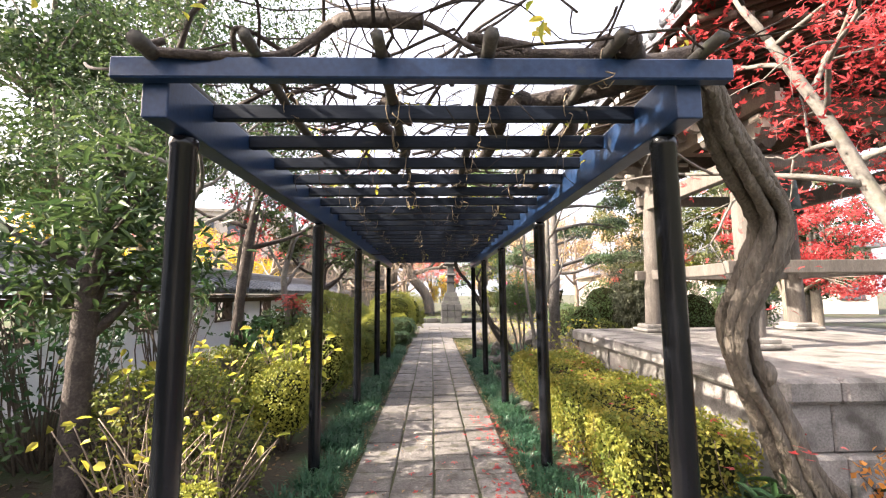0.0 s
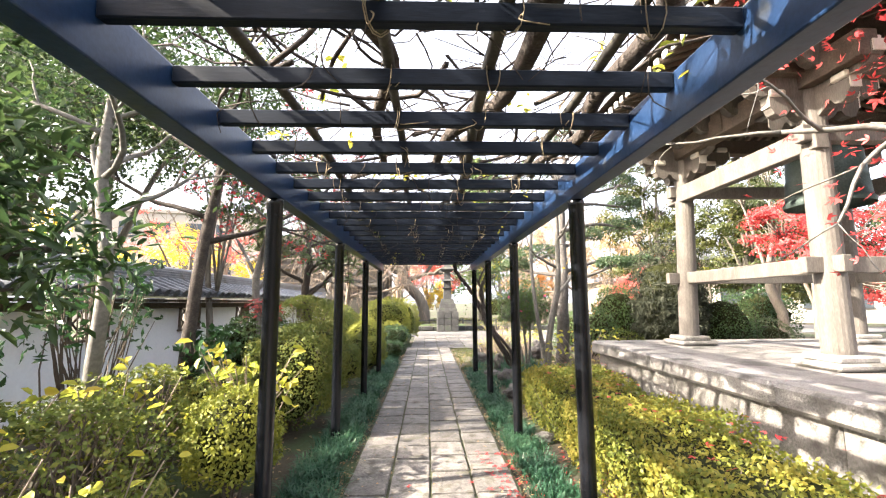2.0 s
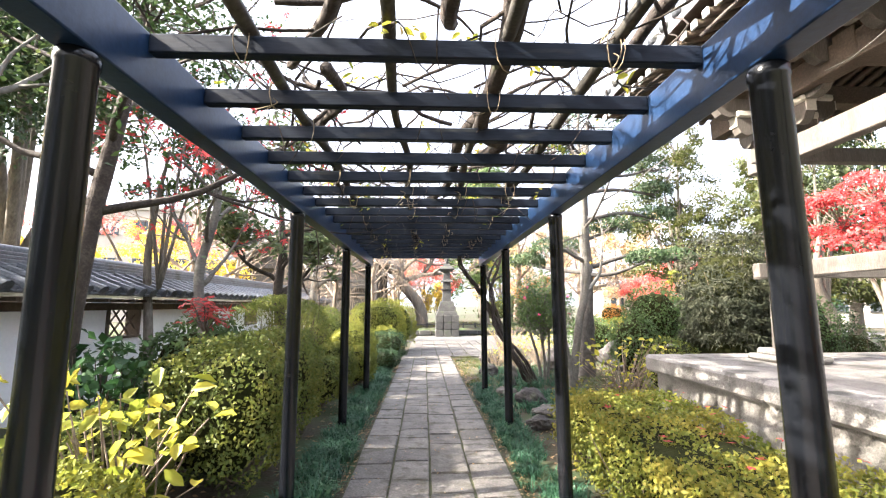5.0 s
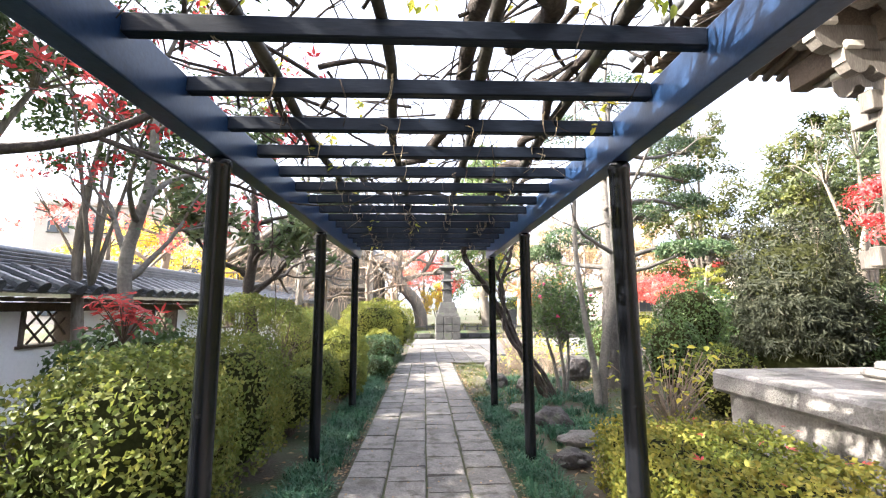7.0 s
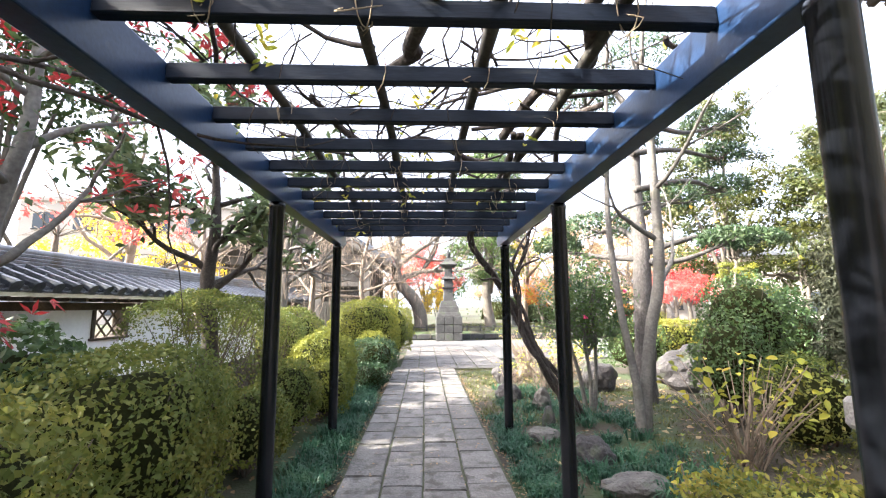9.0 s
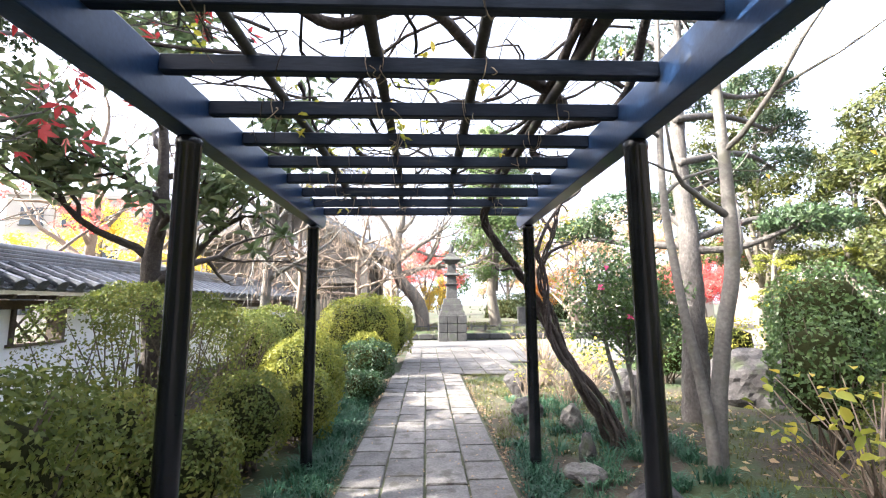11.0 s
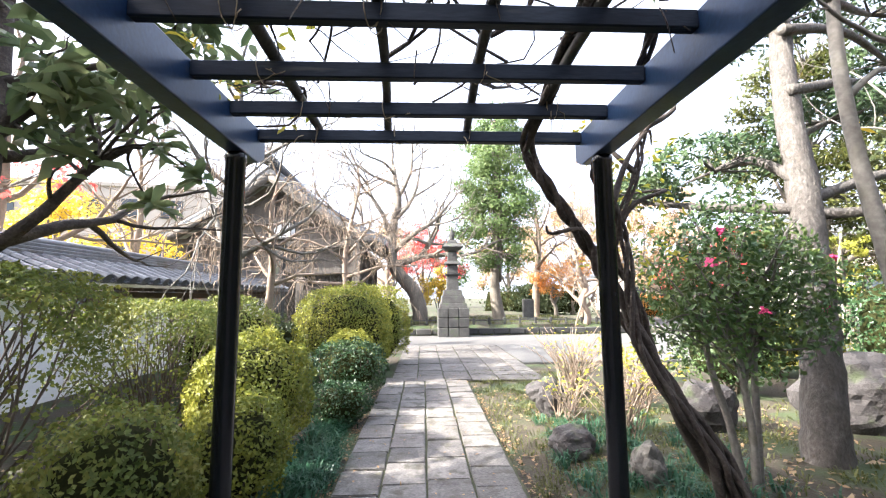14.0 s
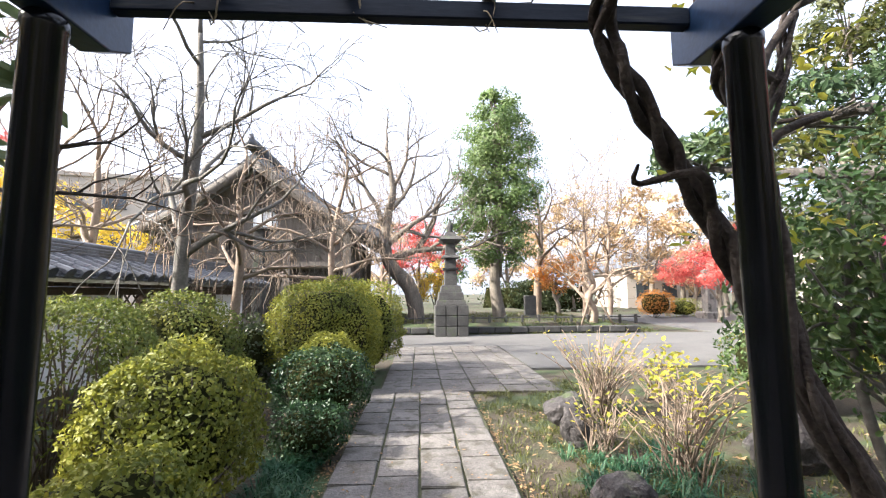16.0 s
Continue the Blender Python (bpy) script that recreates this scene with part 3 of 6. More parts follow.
def make_pergola():
    top = holder("pergola", (0.13, 1.8, 0), "black-painted pergola with round posts and slatted roof carrying wisteria", "pergola")
    inv = Matrix.Translation((-0.13, -1.8, 0))
    pm = post_mesh()
    for x in (XL, XR):
        for y in POSTS_Y:
            p = new("post", pm)
            p.parent = top
            p.location = (x - 0.13, y - 1.8, -0.03)
    for x in (XL, XR):
        # a beam with a slanting cut at its far end
        y0, y1, z0, z1, w = 1.585, 10.66, 2.19, 2.395, 0.05
        prof = [(y0, z0), (y1 - 0.10, z0), (y1, z0 + 0.05), (y1, z1), (y0, z1)]
        vs = [(x - w, y, z) for y, z in prof] + [(x + w, y, z) for y, z in prof]
        fs = [(4, 3, 2, 1, 0), (5, 6, 7, 8, 9)] + [(i, (i + 1) % 5, (i + 1) % 5 + 5, i + 5) for i in range(5)]
        b = mesh_ob("beam", [inv @ Vector(v) for v in vs], fs, M_BLACK_GLARE, top)
        mod = b.modifiers.new("edge", "BEVEL")
        mod.width, mod.segments = 0.006, 2
    blocks("front_beam", [(inv @ Vector((0.135, 1.556, 2.36)), (2.32, 0.055, 0.082))], M_BLACK_GLARE, top)
    me = None
    for k in range(1, 25):
        y = 1.56 + 0.375 * k
        if me is None:
            s = blocks("slat", [((0, 0, 0), (XR - XL - 0.10, 0.045, 0.07))], M_SLAT, top, 0.005)
            me = s.data
        else:
            s = new("slat", me)
            s.parent = top
        s.location = inv @ Vector((0.13, y, 2.357))
        s.rotation_euler = (radians(RNG.normal(0, 2)), 0, radians(RNG.normal(0, 0.25)))
    rng = np.random.default_rng(3)
    for x0, x1 in ((-0.90, -0.93), (-0.51, -0.52), (-0.02, -0.03), (0.37, 0.40), (0.82, 0.78), (1.16, 1.2)):
        ctrl = [(x0 + (x1 - x0) * f + rng.normal(0, 0.018) - 0.13, 1.42 + f * 9.2 - 1.8, 2.421 + rng.normal(0, 0.006)) for f in np.linspace(0, 1, 12)]
        pts, rad = spline(ctrl, rng.uniform(0.022, 0.03, 12), 60)
        tubes("pole", [(pts, rad)], M_POLE, top, 8, rng, 0.1)
    # twine loops that bind the poles to the slats, with loose ends
    lines = []
    for k in range(0, 25):
        for x in (-0.515, -0.025, 0.385, 0.80):
            if rng.random() < 0.45:
                continue
            c = np.array((x - 0.13 + rng.normal(0, 0.012), 1.56 + 0.375 * k - 1.8, 2.385))
            for q in range(int(rng.integers(1, 4))):
                a0, w = rng.choice([-1, 1]) * rng.uniform(0.5, 1.0), rng.uniform(0.85, 1.25)
                d = np.array((math.cos(a0), math.sin(a0), 0))
                ring = [c + d * 0.042 * w * math.cos(a) + np.array((0, 0, 0.078 * math.sin(a) * (w if math.sin(a) < 0 else 1) - 0.004)) for a in np.linspace(0, 6.6, 13)]
                lines.append((ring, [0.0024] * 13))
            for q in range(int(rng.integers(0, 3))):
                e = c + (rng.normal(0, 0.03), -0.02, -0.03)
                lines.append(spline([e, e + (rng.normal(0, 0.03), rng.normal(0, 0.02), -0.03), e + (rng.normal(0, 0.06), rng.normal(0, 0.03), -rng.uniform(0.02, 0.12))], [0.003, 0.0025, 0.002], 6))
    tagged(tubes("twine", lines, M_TWINE, top, 3), "loops of dry straw twine", kind="stuff")
    return top


make_pergola()


# ---- wisteria ----
def wisteria():
    rng = np.random.default_rng(21)
    # old trunk beside the first right-hand post
    a = holder("wisteria", (2.62, 2.75, 0), "thick grey twisted old wisteria trunk leaning to the pergola", "vine")
    o = np.array((2.62, 2.75, 0))
    ctrl = np.array([(2.66, 2.78, -0.1), (2.52, 2.72, 0.2), (2.34, 2.65, 0.42), (2.12, 2.56, 0.78), (1.92, 2.46, 1.1), (1.85, 2.4, 1.38), (1.94, 2.3, 1.68), (1.93, 2.2, 1.9), (1.67, 2.02, 2.1), (1.46, 1.87, 2.27), (1.3, 1.75, 2.42), (1.1, 1.9, 2.5)]) - o
    lines = []
    for k in range(7):
        ang = np.linspace(0, 1.9, len(ctrl)) + 2 * math.pi * k / 7 + rng.normal(0, 0.12, len(ctrl))
        rr = np.array([0.11, 0.10, 0.085, 0.07, 0.066, 0.074, 0.078, 0.07, 0.064, 0.052, 0.042, 0.025])
        off = np.stack([np.cos(ang) * rr, np.sin(ang) * rr, np.sin(ang * 1.3) * rr * 0.3], 1) * 1.02
        lines.append(spline(ctrl + off, rr * rng.uniform(0.34, 0.62, len(ctrl)), 120))
    knots = [(ctrl[4] + (0.085, -0.05, -0.03), 0.045), (ctrl[6] + (0.085, -0.02, 0.03), 0.05), (ctrl[3] + (-0.085, -0.03, 0), 0.035)]
    for p, r in knots:
        lines.append(([p + np.array((0, 0, dz)) for dz in (-0.07, -0.04, 0, 0.04, 0.07)], [0.01, r * 0.8, r, r * 0.8, 0.01]))
    tubes("trunk", lines, M_VINE, a, 12, rng, 0.3)
    # far vine that twists round the last right-hand post
    b = holder("wisteria", (2.05, 10.7, 0), "dark twining wisteria stems leaning on the last pergola post", "vine")
    o = np.array((2.05, 10.7, 0))
    main = np.array([(2.12, 10.74, -0.08), (2.0, 10.68, 0.08), (1.82, 10.62, 0.4), (1.58, 10.6, 0.84), (1.38, 10.6, 1.2), (1.24, 10.6, 1.48), (1.15, 10.58, 1.65), (1.03, 10.55, 1.82), (0.92, 10.5, 1.95), (0.8, 10.45, 2.11), (0.73, 10.4, 2.28), (0.78, 10.0, 2.46), (0.74, 9.3, 2.47), (0.8, 8.4, 2.48), (0.72, 7.6, 2.45)]) - o
    second = np.array([(2.1, 10.62, -0.05), (1.9, 10.56, 0.33), (1.62, 10.5, 0.7), (1.36, 10.5, 1.12), (1.34, 10.54, 1.68), (1.25, 10.5, 1.93), (1.14, 10.47, 2.14), (1.25, 10.3, 2.4), (1.05, 9.6, 2.46)]) - o
    third = np.array([(2.2, 10.8, -0.05), (1.95, 10.72, 0.45), (1.6, 10.7, 0.9), (1.42, 10.6, 1.35), (1.3, 10.62, 1.7), (1.46, 10.6, 2.15), (1.54, 10.6, 2.45), (1.75, 10.5, 2.75)]) - o
    lines = []
    for c, r0 in ((main, 0.05), (second, 0.032), (third, 0.028)):
        mid = np.array(spline(c, [1] * len(c), 46)[0])
        for k in range(3):
            ang = np.linspace(0, 30.0, 46) + 2.1 * k + rng.normal(0, 0.15, 46)
            rr = r0 * (0.5 + 0.7 * np.exp(-np.linspace(0, 5, 46)))
            off = np.stack([np.cos(ang) * rr, np.sin(ang) * rr * 0.9, np.sin(ang) * rr * 0.4], 1) * 1.15
            lines.append(spline(mid + off, rr * rng.uniform(0.6, 0.85, 46), 110))
    for s, e in ((main[6], (-0.25, 0.0, 0.12)), (third[4], (0.35, 0, 0.35)), (third[6], (0.3, 0.2, 0.3)), (second[5], (0.3, 0.1, 0.5)), (third[5], (-0.2, 0.1, 0.45))):
        e = s + np.array(e)
        lines.append(spline([s, (s + e) / 2 + rng.normal(0, 0.06, 3), e, e + rng.normal(0, 0.15, 3)], [0.022, 0.016, 0.011, 0.005], 12))
    tubes("stem", lines, M_VINE_DARK, b, 9, rng, 0.18)
    # the canopy on the slats
    c = holder("wisteria", (0.13, 5.9, 2.43), "bare tangled wisteria branches lying over the pergola roof", "vine")
    o = np.array((0.13, 5.9, 2.43))
    lines = []
    thick = [((1.05, 1.85), (0.55, 2.4), 0.06), ((1.2, 1.6), (0.2, 1.75), 0.045), ((0.55, 1.8), (0.3, 4.4), 0.05), ((0.3, 3.2), (0.55, 5.6), 0.06), ((0.1, 2.0), (-0.35, 4.5), 0.035), ((-0.1, 1.55), (-0.95, 1.6), 0.03),
             ((0.45, 4.9), (0.1, 7.2), 0.045), ((0.7, 7.7), (0.95, 5.4), 0.035), ((0.75, 8.6), (-0.45, 7.2), 0.03), ((0.8, 9.6), (-0.6, 9.1), 0.026), ((1.1, 9.6), (1.05, 7.4), 0.03), ((-0.3, 4.4), (-0.6, 6.4), 0.03), ((0.9, 2.2), (1.1, 4.6), 0.045), ((-0.2, 1.9), (-1.1, 1.75), 0.013)]
    for (x0, y0), (x1, y1), r in thick:
        nn = 7
        ctrl = []
        for f in np.linspace(0, 1, nn):
            ctrl.append((x0 + (x1 - x0) * f + rng.normal(0, 0.10), y0 + (y1 - y0) * f + rng.normal(0, 0.10), 2.485 + 0.05 * math.sin(7 * f + x0) + rng.normal(0, 0.03)))
        lines.append(spline(np.array(ctrl) - o, np.linspace(r, r * 0.55, nn) * rng.uniform(0.85, 1.15, nn), 44))
    for k in range(400):
        x, y = rng.uniform(-0.95, 1.2), 1.3 + 9.1 * rng.random() ** 1.25
        a0 = rng.uniform(0, 6.28)
        ln = rng.uniform(0.5, 1.7)
        ctrl, p = [], np.array((x, y, 2.43 + rng.uniform(0, 0.1)))
        r = rng.choice([0.004, 0.005, 0.007, 0.009, 0.013])
        rise = rng.choice([0.0, 0.02, 0.05, 0.12])
        for f in range(6):
            ctrl.append(p.copy())
            a0 += rng.normal(0, 0.75)
            p = p + np.array((math.cos(a0) * ln / 6, math.sin(a0) * ln / 6, rise + rng.normal(0, 0.03)))
            p[2] = max(p[2], 2.41)
            p[0] = min(max(p[0], -1.25), 1.5)
        lines.append(spline(np.array(ctrl) - o, np.linspace(r, r * 0.35, 6), 11))
    # twigs that hang from the slats
    for k in range(90):
        x, y = rng.uniform(-0.7, 1.0), rng.uniform(1.7, 10.2)
        p = np.array((x, y, 2.38))
        q = p + (rng.normal(0, 0.06), rng.normal(0, 0.06), -rng.uniform(0.06, 0.2))
        lines.append(spline(np.array([p, (p + q) / 2 + rng.normal(0, 0.03, 3), q]) - o, [0.004, 0.003, 0.002], 6))
    tubes("branch", lines, M_VINE_DARK, c, 8, rng, 0.15)
    P = []
    for k in range(85):
        x, y, z = rng.uniform(-1.0, 1.35), rng.uniform(1.0, 10.6), rng.uniform(2.4, 2.75)
        d = rng.normal(0, 1, 3)
        d[2] = -abs(d[2])
        d /= np.linalg.norm(d)
        for i in range(9):
            P.append(np.array((x, y, z)) + d * 0.025 * i + rng.normal(0, 0.012, 3))
    for k in range(26):
        x, z = rng.uniform(1.1, 1.7), rng.uniform(1.5, 2.5)
        for i in range(7):
            P.append(np.array((x + 0.02 * i, 10.7 + rng.normal(0, 0.05), z - 0.012 * i)) + rng.normal(0, 0.015, 3))
    leaves("foliage", np.array(P) - o, np.tile((0, 0, 1.0), (len(P), 1)), 0.055, 0.024, L_LIME, c, rng, hang=0.6, oval=True)


wisteria()


# ---- boundary wall with tiled roof ----
def boundary_wall():
    x, t = -4.3, 0.16
    y0, y1 = -6.0, 20.1
    zb, zt = -0.1, 1.42
    w = tagged(new("wall_west"), "white plastered garden wall with grey tiled roof and latticed openings", "wall", kind="structure")
    w.empty_display_size = 0.1
    wins = [(y - 0.34, y + 0.34) for y in (2.25, 4.55, 6.85, 9.2, 11.45, 13.75, 16.05, 18.3)]
    items, cur = [((x, (y0 + y1) / 2, (zb + 1.05) / 2), (t, y1 - y0, 1.05 - zb))], y0
    for a, b in wins + [(y1, y1)]:
        items.append(((x, (cur + a) / 2, 1.05 + (zt - 1.05) / 2), (t, a - cur, zt - 1.05)))
        cur = b
    blocks("plaster", items, M_PLASTER, w, 0)
    wood = [((x, (y0 + y1) / 2, zt + 0.05), (t + 0.05, y1 - y0, 0.10))]
    for a, b in wins:
        for y in (a + 0.02, b - 0.02):
            wood.append(((x + 0.01, y, (1.05 + zt) / 2), (t + 0.04, 0.045, zt - 1.05)))
        wood.append(((x + 0.01, (a + b) / 2, 1.035), (t + 0.05, b - a + 0.06, 0.035)))
    blocks("frame", wood, M_WOOD, w, 0.004)
    bars = []
    for a, b in wins:
        for f in (0.2, 0.5, 0.8):
            yy = a + (b - a) * f
            bars.append(([(x + 0.03, yy - 0.18, 1.06), (x + 0.03, yy + 0.18, zt)], [0.013, 0.013]))
            bars.append(([(x + 0.05, yy + 0.18, 1.06), (x + 0.05, yy - 0.18, zt)], [0.013, 0.013]))
    tubes("lattice", bars, M_WOOD, w, 5)
    # rafters under the eave
    blocks("rafters", [((x + 0.27, y, 1.545), (0.5, 0.035, 0.04)) for y in np.arange(y0 + 0.1, y1, 0.24)], M_WOOD, w, 0)
    slope = [(x + 0.62, 1.60), (x + 0.62, 1.66), (x, 1.90), (x - 0.62, 1.66), (x - 0.62, 1.60), (x, 1.80)]
    vs = [(a, y0, b) for a, b in slope] + [(a, y1 + 0.1, b) for a, b in slope]
    mesh_ob("roof_bed", vs, [(5, 4, 3, 2, 1, 0), (6, 7, 8, 9, 10, 11)] + [(i, (i + 1) % 6, (i + 1) % 6 + 6, i + 6) for i in range(6)], M_TILE, w)
    rib = None
    rows = np.arange(0.2, y1 + 0.1, 0.235)
    for y in rows:
        if rib is None:
            # a round cover tile run with steps and an end disc
            vv, ff = [], []
            pts, rad = [], []
            for i in range(4):
                f0, f1 = i / 4, (i + 1) / 4
                for f, r in ((f0, 0.06), (f1 - 0.01, 0.054)):
                    pts.append((0.05 + 0.60 * (1 - f), 0, 1.665 + 0.24 * f))
                    rad.append(r)
            tube_arrays([(0.665, 0, 1.65), (0.65, 0, 1.66)] + pts, [0.066, 0.066] + rad, 10, vv, ff)
            rib = mesh_ob("roof_tile", vv, ff, M_TILE, w, False)
            me = rib.data
        else:
            rib = new("roof_tile", me)
            rib.parent = w
        rib.location = (x, y, 0)
    pans = []
    for y in rows:
        pans.append(([(x + 0.64, y + 0.1175 + dy, 1.625 - 0.012 * math.cos(dy * 28)) for dy in (-0.06, -0.03, 0, 0.03, 0.06)], [0.016] * 5))
    tubes("eave_tiles", pans, M_TILE, w, 5)
    ridge = []
    for i, (zz, ww) in enumerate(((1.90, 0.26), (1.942, 0.23), (1.984, 0.20), (2.026, 0.17))):
        ridge.append(((x, (y0 + y1) / 2, zz), (ww, y1 - y0 + 0.2, 0.042)))
    blocks("ridge", ridge, M_TILE, w, 0.008)
    tubes("ridge_cap", [([(x, y0, 2.06), (x, y1 + 0.15, 2.06)], [0.06, 0.06])], M_TILE, w, 10)
    return w


boundary_wall()


# ---- bell tower ----
def bell_tower():
    x0, x1, y0, y1, zt = 2.66, 7.6, 3.08, 7.78, 0.9
    base = holder("stone_platform", ((x0 + x1) / 2, (y0 + y1) / 2, 0), "grey granite platform of coursed blocks with thick rough cap stones", "platform")
    inv = Matrix.Translation((-(x0 + x1) / 2, -(y0 + y1) / 2, 0))

    def put(name, c, s, bevel=0.012, mat=M_STONE):
        return blocks(name, [(inv @ Vector(c), s)], mat, base, bevel)
    put("fill", ((x0 + x1) / 2, (y0 + y1) / 2, 0.36), (x1 - x0 - 0.5, y1 - y0 - 0.5, 0.92), 0)
    put("paving", ((x0 + x1) / 2, (y0 + y1) / 2, zt - 0.06), (x1 - x0 - 0.7, y1 - y0 - 0.7, 0.1), 0.004)

    def course(name, z0, z1, inset, thick, length, bevel):
        for side in range(4):
            a, b = (y0 + inset, y1 - inset) if side < 2 else (x0 + inset + thick, x1 - inset - thick)
            cur, k = a, 0
            while cur < b - 0.05:
                e = min(b, cur + length * (0.75 + 0.5 * ((k * 37 + side * 11) % 10) / 10))
                if b - e < 0.3:
                    e = b
                c = (cur + e) / 2
                s = e - cur - 0.008
                if side == 0:
                    put(name, (x0 + inset + thick / 2, c, (z0 + z1) / 2), (thick, s, z1 - z0 - 0.006), bevel)
                elif side == 1:
                    put(name, (x1 - inset - thick / 2, c, (z0 + z1) / 2), (thick, s, z1 - z0 - 0.006), bevel)
                elif side == 2:
                    put(name, (c, y0 + inset + thick / 2, (z0 + z1) / 2), (s, thick, z1 - z0 - 0.006), bevel)
                else:
                    put(name, (c, y1 - inset - thick / 2, (z0 + z1) / 2), (s, thick, z1 - z0 - 0.006), bevel)
                cur, k = e, k + 1
    course("cap_stone", 0.71, zt, 0.0, 0.42, 1.6, 0.03)
    course("wall_stone", 0.36, 0.71, 0.09, 0.3, 0.9, 0.012)
    course("base_stone", -0.1, 0.36, 0.02, 0.4, 1.1, 0.02)
    # posts, ties and brackets
    px, py = (3.78, 6.2), (4.86, 7.05)
    cx, cy = 4.99, 6.02
    t = holder("bell_tower", (cx, cy, zt), "open timber bell tower of bleached wood with deep tiled roof", "bell tower")
    iv = Matrix.Translation((-cx, -cy, -zt))

    def w(name, items, mat=M_GREYWOOD, bevel=0.008):
        return blocks(name, [(iv @ Vector(i[0]), *i[1:]) for i in items], mat, t, bevel)
    def arm(at, sx, sy, reach, width=0.1):
        """A bracket arm with a scrolled underside."""
        prof = [(0, 0.17), (0, -0.03), (0.3, -0.05), (0.42, -0.02), (0.5, 0.03), (0.58, 0.035), (0.66, -0.015), (0.8, -0.03), (0.92, 0.0), (1.0, 0.07), (1.0, 0.17)]
        sd = Vector((-sy, sx, 0)) * width / 2
        o = iv @ Vector(at)
        line = [o + Vector((sx * u * reach, sy * u * reach, z)) for u, z in prof]
        n = len(line)
        mesh_ob("bracket", [p - sd for p in line] + [p + sd for p in line], [tuple(range(n)), tuple(reversed(range(n, 2 * n)))] + [(i, i + n, (i + 1) % n + n, (i + 1) % n) for i in range(n)], M_GREYWOOD, t)
        tip = o + Vector((sx * (reach + 0.006), sy * (reach + 0.006), 0.12))
        blocks("bracket_end", [(tip, (0.012 if sx else width, 0.012 if sy else width, 0.1))], M_LIMEWASH, t, 0)
        blocks("bearing_block", [(o + Vector((sx * reach * 0.84, sy * reach * 0.84, 0.2)), (0.16, 0.16, 0.07))], M_LIMEWASH, t, 0.015)
    for x in px:
        for y in py:
            dx, dy = (0.06 if x < cx else -0.06), (0.06 if y < cy else -0.06)
            vv, ff = [], []
            tube_arrays([iv @ Vector((x, y, 0.98)), iv @ Vector((x + dx, y + dy, 3.55))], [0.125, 0.115], 20, vv, ff)
            mesh_ob("pillar", vv, ff, M_GREYWOOD, t, False)
            blocks("plinth", [(iv @ Vector((x, y, 0.93)), (0.5, 0.5, 0.06)), (iv @ Vector((x, y, 0.985)), (0.38, 0.38, 0.07))], M_STONE, t, 0.02)
            # carved bracket arms in two tiers, their ends limewashed
            for sx, sy in ((-1, 0), (1, 0), (0, -1), (0, 1)):
                arm((x + dx, y + dy, 3.26), sx, sy, 0.44)
                arm((x + dx, y + dy, 3.46), sx, sy, 0.66)
    for y in py:
        w("rail", [((cx, y, 1.81), (px[1] - px[0] + 0.5, 0.085, 0.15))])
        w("tie", [((cx, y, 3.05), (px[1] - px[0] + 0.3, 0.11, 0.16))])
        w("head_beam", [((cx, y, 3.72), (px[1] - px[0] + 1.3, 0.16, 0.2))], M_WOOD)
    for x in px:
        w("rail", [((x, cy, 1.812), (0.086, py[1] - py[0] + 0.5, 0.152))])
        w("tie", [((x, cy, 3.0), (0.13, py[1] - py[0] + 0.3, 0.22))])
        w("head_beam", [((x, cy, 3.62), (0.18, py[1] - py[0] + 1.3, 0.24))], M_WOOD)
    w("head_beam", [((cx, cy, 3.66), (px[1] - px[0] + 0.2, 0.2, 0.26))], M_WOOD)
    for x in px:
        for k in range(6):
            y = py[0] - 0.2 + k * (py[1] - py[0] + 0.4) / 5
            arm((x, y, 3.66), -1 if x < cx else 1, 0, 0.5, 0.09)
    # rafters and roof
    ex0, ex1, ey0, ey1, ez = 2.60, 7.38, 3.58, 8.46, 4.03
    rf = []
    for y in np.arange(ey0 + 0.1, ey1, 0.165):
        for sgn, xe in ((-1, ex0), (1, ex1)):
            rf.append(([iv @ Vector((xe, y, ez + 0.0)), iv @ Vector((cx + sgn * 0.6, y, ez + 0.62))], [0.04, 0.04]))
    for x in np.arange(ex0 + 0.3, ex1, 0.165):
        for sgn, ye in ((-1, ey0), (1, ey1)):
            rf.append(([iv @ Vector((x, ye, ez)), iv @ Vector((x, cy + sgn * 0.9, ez + 0.45))], [0.04, 0.04]))
    tubes("rafters", rf, M_WOOD, t, 4)
    blocks("rafter_ends", [(iv @ Vector((ex0 - 0.012, y, ez + 0.0)), (0.02, 0.07, 0.07)) for y in np.arange(ey0 + 0.1, ey1, 0.165)], M_PLASTER, t, 0)
    sheet = [(ex0 - 0.08, ey0 - 0.08, ez + 0.10), (ex1 + 0.08, ey0 - 0.08, ez + 0.10), (ex1 + 0.08, ey1 + 0.08, ez + 0.10), (ex0 - 0.08, ey1 + 0.08, ez + 0.10),
             (cx, ey0 + 1.2, ez + 1.9), (cx, ey1 - 1.2, ez + 1.9)]
    up = [(a, b, c + 0.12) for a, b, c in sheet]
    vs = [iv @ Vector(v) for v in sheet + up]
    mesh_ob("roof_boards", vs[:6], [(0, 3, 5, 4), (1, 4, 5, 2), (0, 4, 1), (3, 2, 5)], M_WOOD, t)
    mesh_ob("roof", vs, [(6, 10, 11, 9), (7, 8, 11, 10), (6, 7, 10), (9, 11, 8), (0, 1, 7, 6), (1, 2, 8, 7), (2, 3, 9, 8), (3, 0, 6, 9)], M_TILE, t)
    ribs = []
